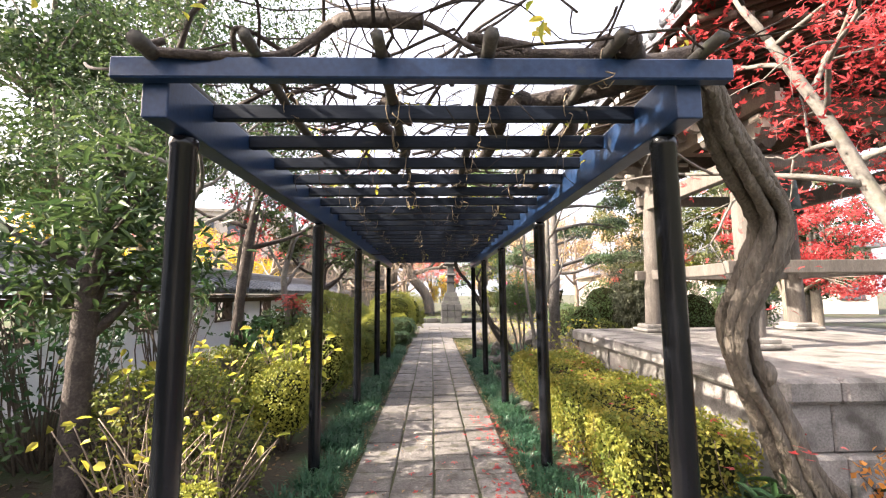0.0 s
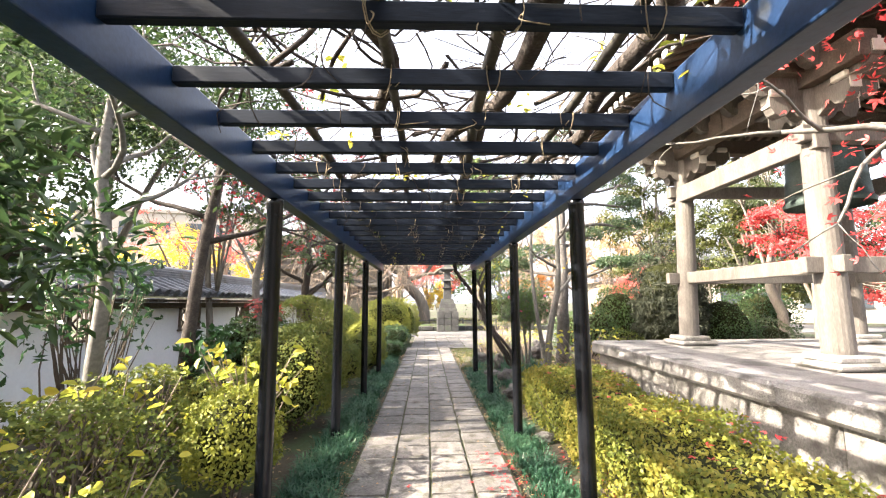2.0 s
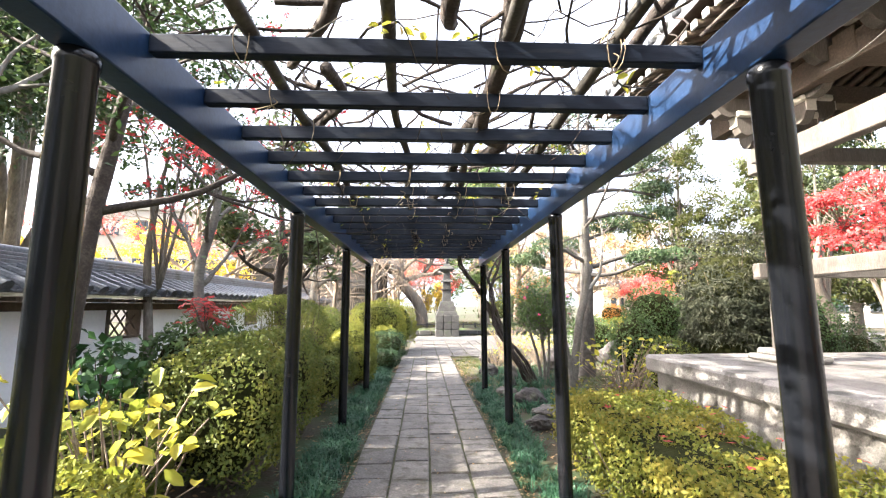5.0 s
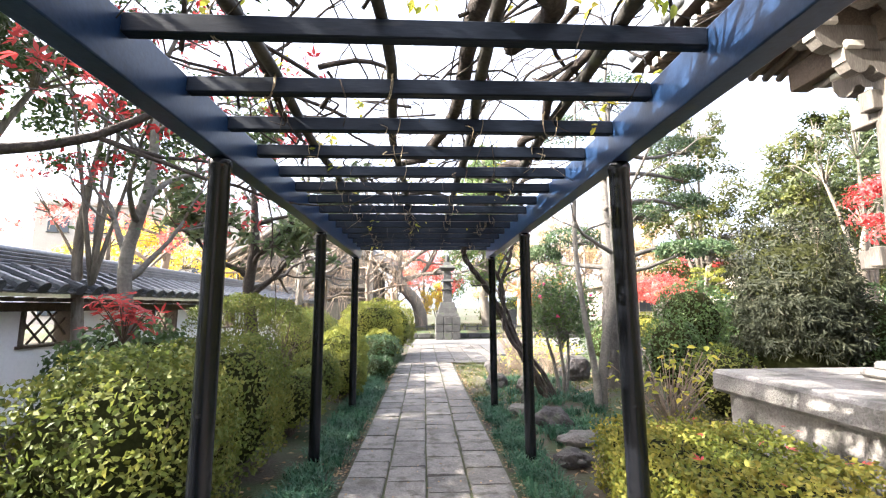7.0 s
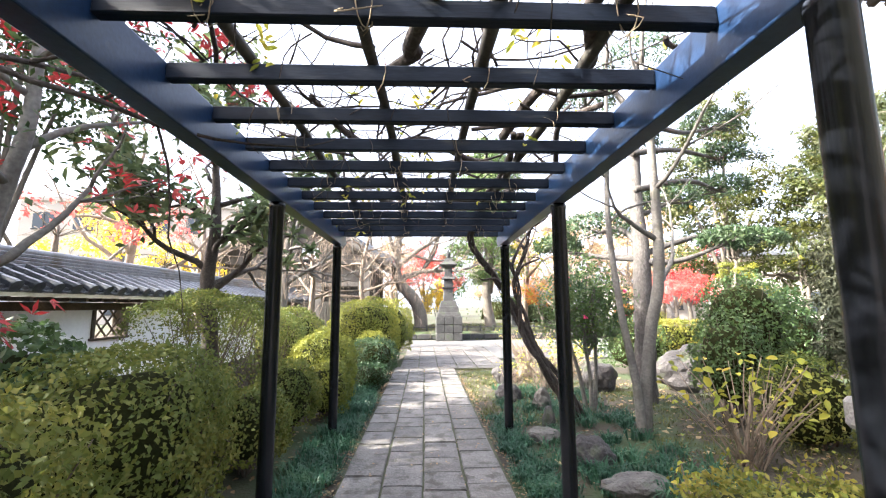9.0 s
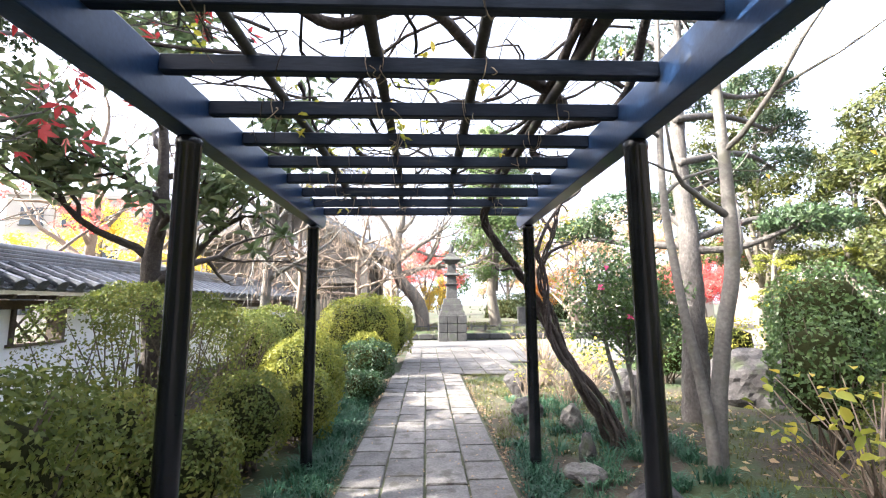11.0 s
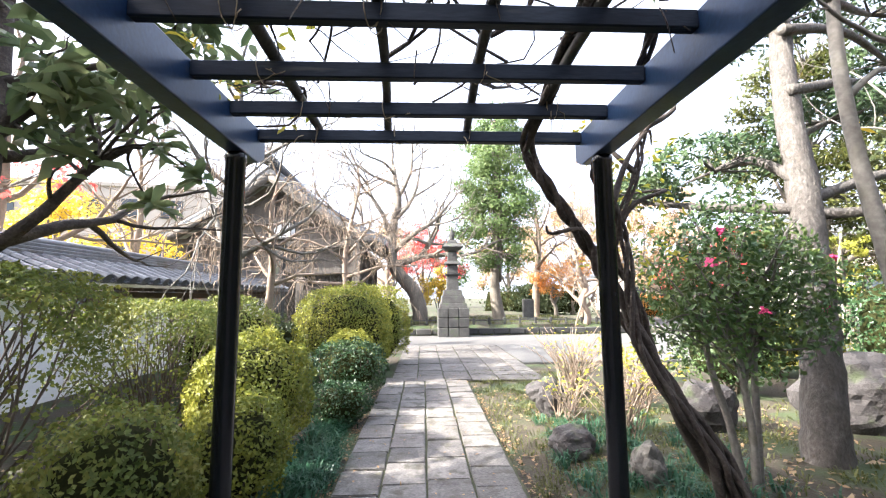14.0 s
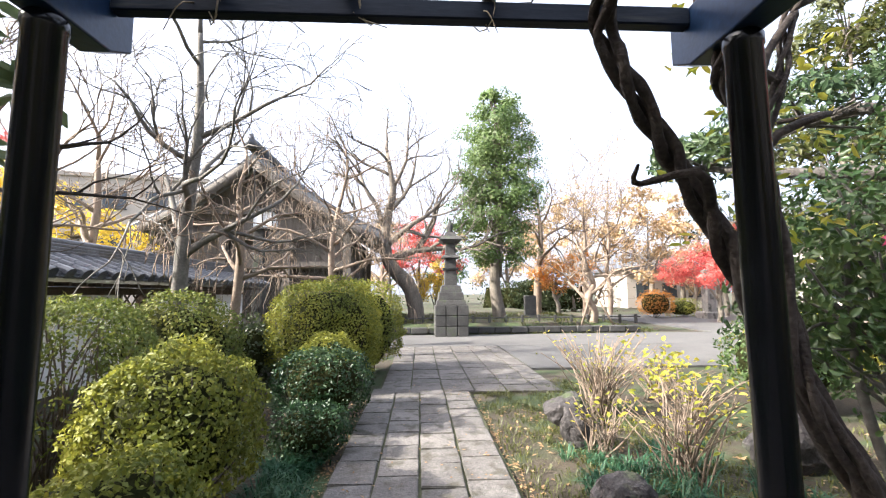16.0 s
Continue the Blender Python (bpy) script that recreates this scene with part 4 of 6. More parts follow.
    for y in np.arange(ey0, ey1 + 0.05, 0.22):
        f = min(1, max(0, (y - ey0) / 1.28), max(0, (ey1 - y) / 1.28))
        for xe in (ex0 - 0.1, ex1 + 0.1):
            ribs.append(([iv @ Vector((xe, y, ez + 0.2)), iv @ Vector((xe + (cx - xe) * f, y, ez + 0.24 + 1.82 * f))], [0.062, 0.055]))
    for x in np.arange(ex0, ex1, 0.22):
        f = min(1, (x - ex0) / (cx - ex0), (ex1 - x) / (ex1 - cx))
        for ye in (ey0 - 0.1, ey1 + 0.1):
            dy = 1.28 if ye < cy else -1.28
            ribs.append(([iv @ Vector((x, ye, ez + 0.2)), iv @ Vector((x, ye + dy * f, ez + 0.24 + 1.82 * f))], [0.062, 0.055]))
    tubes("roof_tiles", ribs, M_TILE, t, 8)
    tubes("ridge", [([iv @ Vector((cx, ey0 + 1.0, ez + 2.1)), iv @ Vector((cx, ey1 - 1.0, ez + 2.1))], [0.15, 0.15])] +
          [([iv @ Vector((xx, yy, ez + 0.28)), iv @ Vector((cx, ya, ez + 2.1))], [0.09, 0.11]) for xx, yy, ya in ((ex0, ey0, ey0 + 1.2), (ex1, ey0, ey0 + 1.2), (ex0, ey1, ey1 - 1.2), (ex1, ey1, ey1 - 1.2))], M_TILE, t, 8)
    # bell
    bell = holder("temple_bell", (cx, cy, 2.62), "dark green bronze temple bell hanging under the roof", "bell")
    bm = bmesh.new()
    prof = [(0.43, 0.0), (0.44, 0.05), (0.41, 0.08), (0.39, 0.3), (0.395, 0.32), (0.385, 0.34), (0.37, 0.6), (0.375, 0.62), (0.36, 0.65), (0.31, 0.8), (0.2, 0.88), (0.03, 0.91), (0.03, 1.0), (0.015, 1.0)]
    rings = [[bm.verts.new((r * math.cos(a), r * math.sin(a), z)) for a in np.linspace(0, 2 * math.pi, 28, endpoint=False)] for r, z in prof]
    for a, b in zip(rings, rings[1:]):
        for k in range(28):
            bm.faces.new((a[k], a[(k + 1) % 28], b[(k + 1) % 28], b[k])).smooth = True
    me = bpy.data.meshes.new("body")
    bm.to_mesh(me)
    bm.free()
    me.materials.append(M_BRONZE)
    ob = new("body", me)
    ob.parent = bell


bell_tower()


# ---- shrubs of the left bed ----
OLIVE = "clipped azalea bush with small olive-brown leaves beside the path"
shrub((-1.35, 4.6, 0.46), (0.62, 0.7, 0.78), L_BALL, "round clipped azalea with yellow-green leaves", 1, leaf=0.036, density=5800)
shrub((-1.55, 6.62, 0.58), (0.98, 1.15, 1.2), L_OLIVE, OLIVE, 2, power=3.2, leaf=0.04, density=4300)
shrub((-1.62, 7.95, 0.58), (0.98, 1.25, 1.24), L_OLIVE, OLIVE, 3, power=3.2, leaf=0.04, density=4000)
shrub((-2.6, 8.2, 0.72), (1.2, 1.0, 1.2), L_GREEN, "broad-leaved green bush in front of the white wall", 4, leaf=0.07, density=1500)
shrub((-2.45, 10.5, 0.98), (1.65, 1.3, 1.26), L_OLIVE, "tall azalea with bare twiggy sides and flat leafy top", 5, bare=0.82, power=3, density=6000, leaf=0.036)
shrub((-2.45, 12.4, 0.80), (1.35, 1.2, 1.2), L_OLIVE, "twiggy azalea bush with thin olive leaves", 6, bare=0.7, density=5000, leaf=0.034)
shrub((-1.42, 12.15, 0.53), (0.98, 1.05, 1.1), L_BALL, "dome-shaped clipped azalea, yellow-green on top", 7, leaf=0.038, density=5200)
shrub((-1.42, 10.4, 0.42), (0.7, 0.75, 0.86), L_OLIVE, "small dark green clipped bush", 8, leaf=0.038, density=4300)
shrub((-1.15, 11.2, 0.34), (0.68, 0.72, 0.74), L_BALL, "low yellow-green clipped azalea", 9, leaf=0.036, density=5200)
shrub((-1.3, 16.1, 0.78), (1.75, 1.6, 1.75), L_BALL, "large round golden-green clipped azalea ball", 10, leaf=0.042, density=3500)
shrub((-0.85, 17.3, 0.78), (1.35, 1.4, 1.78), L_BALL, "large round golden-green clipped azalea ball", 11, leaf=0.042, density=2700)
shrub((-0.86, 13.95, 0.47), (1.0, 0.95, 0.72), L_DARKBUSH, "spreading dark green clipped bush", 12, wob=0.1, leaf=0.036, density=4000)
shrub((-0.98, 14.65, 0.6), (0.75, 0.7, 0.6), L_BALL, "small golden-green clipped azalea", 13)
shrub((-0.8, 13.15, 0.22), (0.66, 0.6, 0.46), L_DARKBUSH, "low dark green clipped bush", 14, leaf=0.036, density=4000)
shrub((-2.5, 14.1, 0.75), (1.3, 1.2, 1.36), L_OLIVE, OLIVE, 15, leaf=0.044, density=2800)
shrub((-1.95, 9.2, 0.5), (0.9, 0.9, 0.95), L_OLIVE, OLIVE, 16, leaf=0.04, density=4000)
shrub((-1.4, 9.3, 0.38), (0.62, 0.8, 0.72), L_OLIVE, OLIVE, 26, leaf=0.04, density=4000)
shrub((-2.05, 3.7, 0.5), (1.2, 1.2, 0.8), L_OLIVE, "loose twiggy olive bush", 17, bare=0.45, density=2800, wob=0.2)
shrub((-2.2, 4.75, 0.5), (1.0, 1.0, 0.85), L_OLIVE, "loose twiggy olive bush", 18, bare=0.4, density=2800, wob=0.2)
shrub((-1.22, 2.55, 0.2), (0.42, 0.5, 0.5), L_BALL, "small round yellow-green bush beside the first post", 19)
shrub((-3.2, 2.6, 0.45), (1.2, 1.4, 0.75), L_GREEN, "low dark evergreen undergrowth by the wall", 20, leaf=0.06, density=1200, wob=0.25, bare=0.3)
shrub((-2.0, 5.75, 0.42), (0.8, 0.9, 0.7), L_OLIVE, OLIVE, 22, leaf=0.04, density=3800)
shrub((-2.36, 6.25, 0.86), (0.46, 0.5, 0.62), L_GLOSSY, "glossy green bush with leaf rosettes before the white wall", 23, leaf=0.1, density=900, wob=0.25, bare=0.2)
shrub((-1.5, 3.4, 0.28), (0.7, 0.9, 0.5), L_OLIVE, "loose twiggy olive bush", 24, bare=0.4, density=2600, wob=0.2)
shrub((-2.6, 16.0, 0.5), (1.2, 1.3, 0.95), L_PALE, "feathery pale green low bush", 25, leaf=0.06, density=1400, wob=0.2)


shrub((-2.85, 5.1, 1.42), (0.8, 0.8, 0.9), L_GLOSSY, "loose evergreen bush with long leathery leaves", 27, leaf=0.085, density=750, wob=0.3, bare=0.45, slim=0.4)
shrub((-3.0, 3.7, 1.0), (0.8, 0.9, 1.1), L_GLOSSY, "loose evergreen bush with long glossy leaves", 28, leaf=0.085, density=700, wob=0.3, bare=0.3, slim=0.4)


# ---- shrubs of the right side ----
def hedge():
    rng = np.random.default_rng(40)
    x0, x1, y0, y1, h = 1.48, 2.5, 3.15, 7.6, 0.56
    top = holder("hedge", ((x0 + x1) / 2, (y0 + y1) / 2, 0), "long low golden-green box-clipped hedge", "hedge")
    o = np.array(((x0 + x1) / 2, (y0 + y1) / 2, 0))
    n = 29000
    P, N = np.zeros((n, 3)), np.zeros((n, 3))
    kind = rng.choice(4, n, p=[0.46, 0.30, 0.18, 0.06])
    u, v = rng.random(n), rng.random(n)
    yy = y0 + (y1 - y0) * u
    P[:, 1] = yy
    P[:, 0] = np.where(kind == 0, x0 + (x1 - x0) * v, np.where(kind == 1, x0, x1))
    P[:, 2] = np.where(kind == 0, h, h * v ** 0.8)
    N[kind == 0] = (0, 0, 1)
    N[kind == 1] = (-1, 0, 0.2)
    N[kind == 2] = (1, 0, 0.2)
    e = kind == 3
    P[e, 0], P[e, 1], P[e, 2] = x0 + (x1 - x0) * v[e], np.where(u[e] < 0.5, y0, y1), h * rng.random(e.sum())
    N[e] = (0, -1, 0.2)
    wave = 0.05 * np.sin(3.1 * yy) + 0.03 * np.sin(7.3 * yy + 1) + 0.03 * np.sin(11 * P[:, 0] + yy)
    P[:, 2] += wave * (P[:, 2] / h)
    P[:, 0] += (P[:, 0] - (x0 + x1) / 2) * (wave * 1.2 - 0.10 * np.maximum(0, P[:, 2] / h - 0.75) * 4)
    P += rng.normal(0, 0.018, (n, 3)) - N * (rng.random((n, 1)) ** 2 * 0.09)
    leaves("foliage", P - o, N, 0.041, 0.024, L_HEDGE, top, rng, tilt=0.75)
    lines = []
    for k in range(170):
        y = rng.uniform(y0, y1)
        x = rng.uniform(x0 + 0.1, x1 - 0.1)
        a = np.array((x, y, -0.05))
        b = a + (rng.normal(0, 0.12), rng.normal(0, 0.12), rng.uniform(0.35, 0.6))
        lines.append(spline(np.array([a, (a + b) / 2 + rng.normal(0, 0.04, 3), b]) - o, [0.009, 0.006, 0.003], 6))
    tubes("branches", lines, M_TWIG, top, 5)
    # box core whose dark colour stands in for shade inside the hedge
    blocks("core", [((0, 0, 0.28), (x1 - x0 - 0.2, y1 - y0 - 0.2, 0.44))], M_CORE_SHADE, top, 0.08)


hedge()
shrub((4.5, 10.9, 1.18), (1.02, 1.0, 1.4), L_GREEN, "dark green rounded evergreen shrub", 31, leaf=0.05, density=1500)
shrub((4.68, 9.05, 1.33), (1.2, 1.1, 2.76), L_BROWNCON, "tall brownish-green columnar conifer", 32, leaf=0.09, density=3600, power=2.3, wob=0.14, name="conifer", slim=0.2)
shrub((5.75, 9.2, 0.85), (1.15, 1.0, 1.72), L_GREEN, "dark green box-clipped bush behind the platform", 33, leaf=0.04, density=1800, power=3)
shrub((4.0, 9.5, 0.45), (0.95, 0.85, 0.98), L_OLIVE, "low mossy green clipped dome", 34, leaf=0.04, density=2000)
shrub((6.7, 9.3, 0.6), (1.1, 0.9, 1.1), L_PALE, "low mossy green clipped dome", 35, leaf=0.04, density=1500)
shrub((3.75, 10.2, 0.75), (0.8, 0.7, 1.2), L_GREEN, "dark green rounded evergreen shrub", 36, leaf=0.05, density=1500)
shrub((2.95, 2.35, 0.38), (0.55, 0.6, 0.62), L_ORANGE, "nandina bush with red and green leaves before the platform", 37, leaf=0.05, density=1500, wob=0.25)
shrub((3.0, 2.15, 0.25), (0.7, 0.7, 0.5), L_PALE, "green leafy bush before the platform", 38, leaf=0.05, density=1400, wob=0.25)
shrub((4.6, 14.3, 0.6), (1.3, 1.1, 1.15), L_GREEN, "low dark green bush behind the boulder", 39, leaf=0.05, density=1200)
shrub((6.2, 15.5, 0.55), (2.6, 1.0, 1.0), L_HEDGE, "golden-green clipped hedge far in the garden", 41, leaf=0.06, density=1000, power=5)
shrub((7.9, 14.6, 0.85), (1.9, 1.4, 1.85), L_DARKBUSH, "dense dark green bush deep in the garden", 43, leaf=0.07, density=800, wob=0.15)
shrub((10.4, 14.2, 0.9), (2.3, 1.5, 1.95), L_DARKBUSH, "dense dark green bush deep in the garden", 44, leaf=0.07, density=700, wob=0.15)
shrub((6.3, 12.4, 0.8), (1.2, 1.1, 1.5), L_GREEN, "dark green rounded evergreen shrub", 42, leaf=0.06, density=1100)


def strap_plant(at, n, length, mat, label, seed, name="plant", star=False):
    """A tuft of long arching leaves."""
    rng = np.random.default_rng(seed)
    top = holder(name, at, label, "plant")
    P = rng.normal(0, 0.12, (n, 3)) * (1, 1, 0.6) + (0, 0, 0.2)
    N = P / (np.linalg.norm(P, axis=1, keepdims=True) + 1e-6) + (0, 0, 0.6)
    leaves("foliage", P, N, length, length * (0.3 if star else 0.2), mat, top, rng, star, 0.4, oval=not star)
    tubes("stem", [spline([(0, 0, -0.05), p * 0.5, p], [0.008, 0.006, 0.004], 5) for p in P[::6]], M_TWIG, top, 4)


strap_plant((2.12, 2.62, 0.0), 260, 0.2, L_GLOSSY, "dark green long-leaved plant at the wisteria's foot", 50)
strap_plant((2.75, 2.3, 0.0), 200, 0.18, L_GLOSSY, "dark green long-leaved plant at the wisteria's foot", 51)
strap_plant((-1.75, 1.55, 0.25), 40, 0.24, L_PALE, "large pale-leaved plant in the bed", 52)


def hydrangea(at, h, n, seed, label, leaf=0.10, per=5, spread=0.5):
    rng = np.random.default_rng(seed)
    top = holder("hydrangea", at, label, "hydrangea", "hydrangeas")
    lines, P = [], []
    for k in range(n):
        a, q = rng.uniform(0, 6.28), rng.random() ** 0.5
        e = np.array((math.cos(a) * spread * q, math.sin(a) * spread * q, h * rng.uniform(0.55, 1.0)))
        s = np.array((rng.normal(0, 0.07), rng.normal(0, 0.07), -0.04))
        m = (s + e) / 2 * (0.8, 0.8, 1.05) + rng.normal(0, 0.03, 3)
        lines.append(spline([s, m, e], [0.009, 0.007, 0.004], 8))
        for i in range(per):
            P.append(e + rng.normal(0, 0.05, 3) - (0, 0, 0.05 * i * 0.6))
        if rng.random() < 0.5:
            b = m + rng.normal(0, 0.1, 3) + (0, 0, 0.12)
            lines.append(spline([m, (m + b) / 2, b], [0.005, 0.004, 0.003], 5))
            P.append(b)
    tubes("stem", lines, M_PALETWIG, top, 5)
    leaves("foliage", P, np.tile((0, 0, 1.0), (len(P), 1)), leaf, leaf * 0.62, L_LIME, top, rng, tilt=0.5, oval=True)


HYD = "hydrangea with bare pale stems and yellow-green autumn leaves"
hydrangea((-1.5, 5.15, 0.0), 1.12, 30, 60, HYD, 0.115, 3)
hydrangea((-2.1, 4.35, 0.05), 1.0, 24, 61, HYD, 0.10, 3)
hydrangea((-1.7, 2.9, 0.0), 0.85, 26, 62, HYD, 0.08, 1)
hydrangea((-1.35, 3.1, 0.0), 0.7, 26, 72, HYD, 0.08, 1)
hydrangea((-2.2, 3.5, 0.1), 1.0, 20, 63, HYD, 0.08, 2)
hydrangea((3.0, 9.05, 0.0), 0.95, 46, 64, HYD, 0.09, 2, 0.75)
hydrangea((2.3, 14.4, 0.0), 0.95, 80, 65, HYD, 0.045, 1, 0.7)
hydrangea((2.15, 12.45, 0.0), 0.75, 38, 66, HYD, 0.065, 1, 0.5)
hydrangea((2.9, 13.6, 0.0), 0.6, 34, 67, HYD, 0.08, 2, 0.6)
hydrangea((3.4, 15.0, 0.0), 0.7, 34, 68, HYD, 0.09, 4, 0.7)
hydrangea((2.0, 7.9, 0.0), 0.45, 16, 69, HYD, 0.06, 3, 0.3)
hydrangea((1.75, 13.0, 0.0), 0.5, 22, 70, HYD, 0.05, 2, 0.35)


# ---- trees of the left side ----
tree((-2.36, 3.2, 0.1), [(0, 0, -0.1), (0.0, 0, 0.7), (0.02, 0, 1.3), (0.06, 0.02, 1.75)], [0.10, 0.085, 0.08, 0.075], "lopped evergreen tree with long grey-green leaves", 80, M_VINE_DARK, L_EVERG, count=1500, leaf=0.13, spread_leaf=0.16,
     levels=2, limb=0.7, limbs=6, low=0.55, width=0.3, hang=0.3)
tree((-2.6, 6.15, 0.12), [(0, 0, -0.1), (0.02, 0, 0.9), (0.12, 0, 2.0), (0.28, 0, 3.0), (0.3, 0.1, 3.9)], [0.085, 0.075, 0.065, 0.05, 0.03], "slender evergreen tree with small grey-green leaves", 81, M_VINE_DARK, L_EVERG, count=15000, leaf=0.055,
     spread_leaf=0.34, levels=3, limb=1.5, limbs=8, low=0.5, clip=(-9, -1.2, 0, 20, 1.7))
tree((-2.38, 4.47, 0.15), [(0, 0, -0.1), (0.02, 0, 0.8), (0.05, 0, 1.6), (-0.05, 0, 2.4), (0.0, 0, 3.2)], [0.06, 0.055, 0.05, 0.045, 0.03], "slender evergreen tree with a mottled trunk", 181, M_GREYBARK, L_EVERG, count=5200, leaf=0.06,
     spread_leaf=0.26, levels=3, limb=1.2, limbs=8, low=0.62, clip=(-9, -1.35, 0, 20, 1.95))
tree((-2.5, 7.95, 0.15), [(0, 0, -0.1), (0.05, 0, 0.9), (-0.06, 0, 1.7), (0.1, 0, 2.5), (0.0, 0.1, 3.4)], [0.07, 0.06, 0.055, 0.045, 0.03], "thin maple with few red leaves", 82, M_GREYBARK, L_RED, count=430, leaf=0.11, spread_leaf=0.1,
     levels=3, limb=1.1, limbs=7, low=0.4, star=True, width=0.3, name="maple")
strap_plant((-2.25, 7.55, 1.22), 80, 0.1, L_RED, "low spray of red maple leaves", 83, name="maple_spray", star=True)
magnolia = tree((-2.5, 10.7, 0.15), [(0, 0, -0.1), (0.02, 0, 0.9), (-0.06, 0, 1.6), (0.0, 0, 2.3), (-0.1, 0.1, 3.2)], [0.11, 0.095, 0.085, 0.07, 0.04], "magnolia tree with large leathery leaves", 84, M_VINE_DARK, L_MAGNOLIA, count=2500, leaf=0.165,
     spread_leaf=0.10, levels=3, limb=1.0, limbs=8, low=0.45, width=0.42, name="magnolia", wob=0.32, clip=(-9, 0, 0, 11.2, 1.5))


def magnolia_branch(parent, seed):
    """A bent limb with rosettes of large leaves at its twig ends."""
    rng = np.random.default_rng(seed)
    ends = np.array([(1.0, 0, 2.2), (0.75, 0.1, 2.45), (1.2, 0.1, 2.0), (0.6, -0.1, 2.1), (0.85, 0.2, 1.85), (1.25, -0.1, 2.4), (0.45, 0, 2.55), (0.3, 0.15, 2.2), (1.05, 0.2, 2.6), (0.1, 0.3, 2.7)])
    limb, rad = spline([(0.0, 0, 1.5), (0.3, 0.02, 1.75), (0.55, 0.05, 2.05), (0.8, 0.05, 2.2)], [0.045, 0.036, 0.028, 0.018], 20)
    lines, P, N = [(limb, rad)], [], []
    for e in ends:
        q = limb[int(rng.integers(8, 20))]
        lines.append(spline([q, (q + e) / 2 + rng.normal(0, 0.05, 3), e], [0.014, 0.010, 0.007], 8))
        d = sphere_dirs(rng, 13, -0.5)
        P.append(e + d * 0.03)
        N.append(d * 0.5 + (0, 0, 0.7))
    tubes("branch", lines, M_VINE_DARK, parent, 7, rng, 0.1)
    leaves("foliage", np.concatenate(P), np.concatenate(N), 0.17, 0.066, L_MAGNOLIA, parent, rng, tilt=0.5, oval=True)


magnolia_branch(magnolia, 88)
tree((-3.1, 15.1, 0.1), [(0, 0, -0.1), (0.05, 0, 1.2), (0.1, 0, 2.4), (0.2, 0, 3.6), (0.15, 0, 5.0)], [0.11, 0.10, 0.085, 0.065, 0.035], "bare pale-barked cherry tree", 85, M_GREYBARK, levels=4, split=4, limb=1.7, limbs=9, low=0.35, wob=0.3, droop=0.3, spread=0.75, segs=5, rmin=0.005)
tree((-2.6, 15.8, 0.1), [(0, 0, -0.1), (0.0, 0, 1.0), (0.05, 0, 1.9), (0.0, 0, 2.6)], [0.08, 0.07, 0.06, 0.045], "bare weeping cherry with drooping pale twigs", 86, M_PALETWIG, levels=4, limb=1.2, limbs=9, low=0.5, wob=0.25, up=0.0, droop=0.75, spread=0.9, segs=7, rmin=0.006)
tree((-1.9, 19.0, 0.0), [(0, 0, -0.1), (0.1, 0, 1.2), (0.05, 0, 2.4), (0.2, 0, 3.4)], [0.10, 0.09, 0.07, 0.05], "bare weeping cherry with drooping pale twigs", 87, M_PALETWIG, levels=4, limb=1.7, limbs=10, low=0.4, wob=0.25, up=0.0, droop=0.7, spread=0.9, segs=6, split=4, rmin=0.006)
for k, (x, y) in enumerate(((-6.1, 14.4), (-6.6, 18.2))):
    tree((x, y, 0.0), [(0, 0, -0.1), (0.1, 0, 1.2), (0.0, 0.1, 2.2), (0.15, 0, 3.2), (0.1, 0, 4.2)], [0.12, 0.11, 0.09, 0.07, 0.045], "bare tree with fine reddish-grey twigs beyond the wall", 230 + k, M_PALETWIG, levels=4, limb=1.7, limbs=8, low=0.4, wob=0.3, spread=0.75, segs=5, rmin=0.007, group="bare trees beyond the wall")
crown((-5.9, 9.2, 0), 2.6, 0.16, [(0.3, -1.0, 5.2, 1.6, 1.6, 1.2), (-0.7, 1.0, 5.8, 1.7, 1.5, 1.3), (1.0, 0.5, 4.8, 1.2, 1.2, 0.9), (0, 0, 7.2, 1.6, 1.5, 1.2), (1.3, -1.6, 6.2, 1.2, 1.2, 1.0)], L_EVERG, "tall dense evergreen oak beyond the wall", 90, 9500, 0.12)
crown((-5.5, 6.9, 0), 2.4, 0.14, [(0, 0, 3.5, 1.3, 1.3, 1.0), (0.5, 0.6, 4.8, 1.3, 1.3, 1.1), (-0.4, -0.4, 5.8, 1.3, 1.2, 1.0)], L_EVERG, "tall dense evergreen oak beyond the wall", 96, 13000, 0.10)
crown((-3.7, 9.1, 0.1), 2.3, 0.06, [(0, 0, 3.3, 0.8, 0.8, 0.45), (0.3, 0.5, 4.0, 0.9, 0.9, 0.6), (-0.3, -0.4, 4.4, 0.8, 0.8, 0.5), (0.5, -0.3, 4.9, 0.7, 0.7, 0.5)], L_EVERG, "slender evergreen tree with small leaves inside the wall", 98, 5500, 0.07)
crown((-7.4, 8.4, 0), 3.0, 0.2, [(0, 0, 4.4, 1.5, 1.6, 1.2), (0.5, -0.9, 5.6, 1.6, 1.5, 1.2), (-0.4, 0.9, 6.6, 1.5, 1.5, 1.2), (0.6, 0.2, 7.8, 1.6, 1.5, 1.2), (0.3, -0.5, 9.0, 1.3, 1.3, 1.0)], L_EVERG, "tall dense evergreen oak beyond the wall", 97, 8000, 0.14)
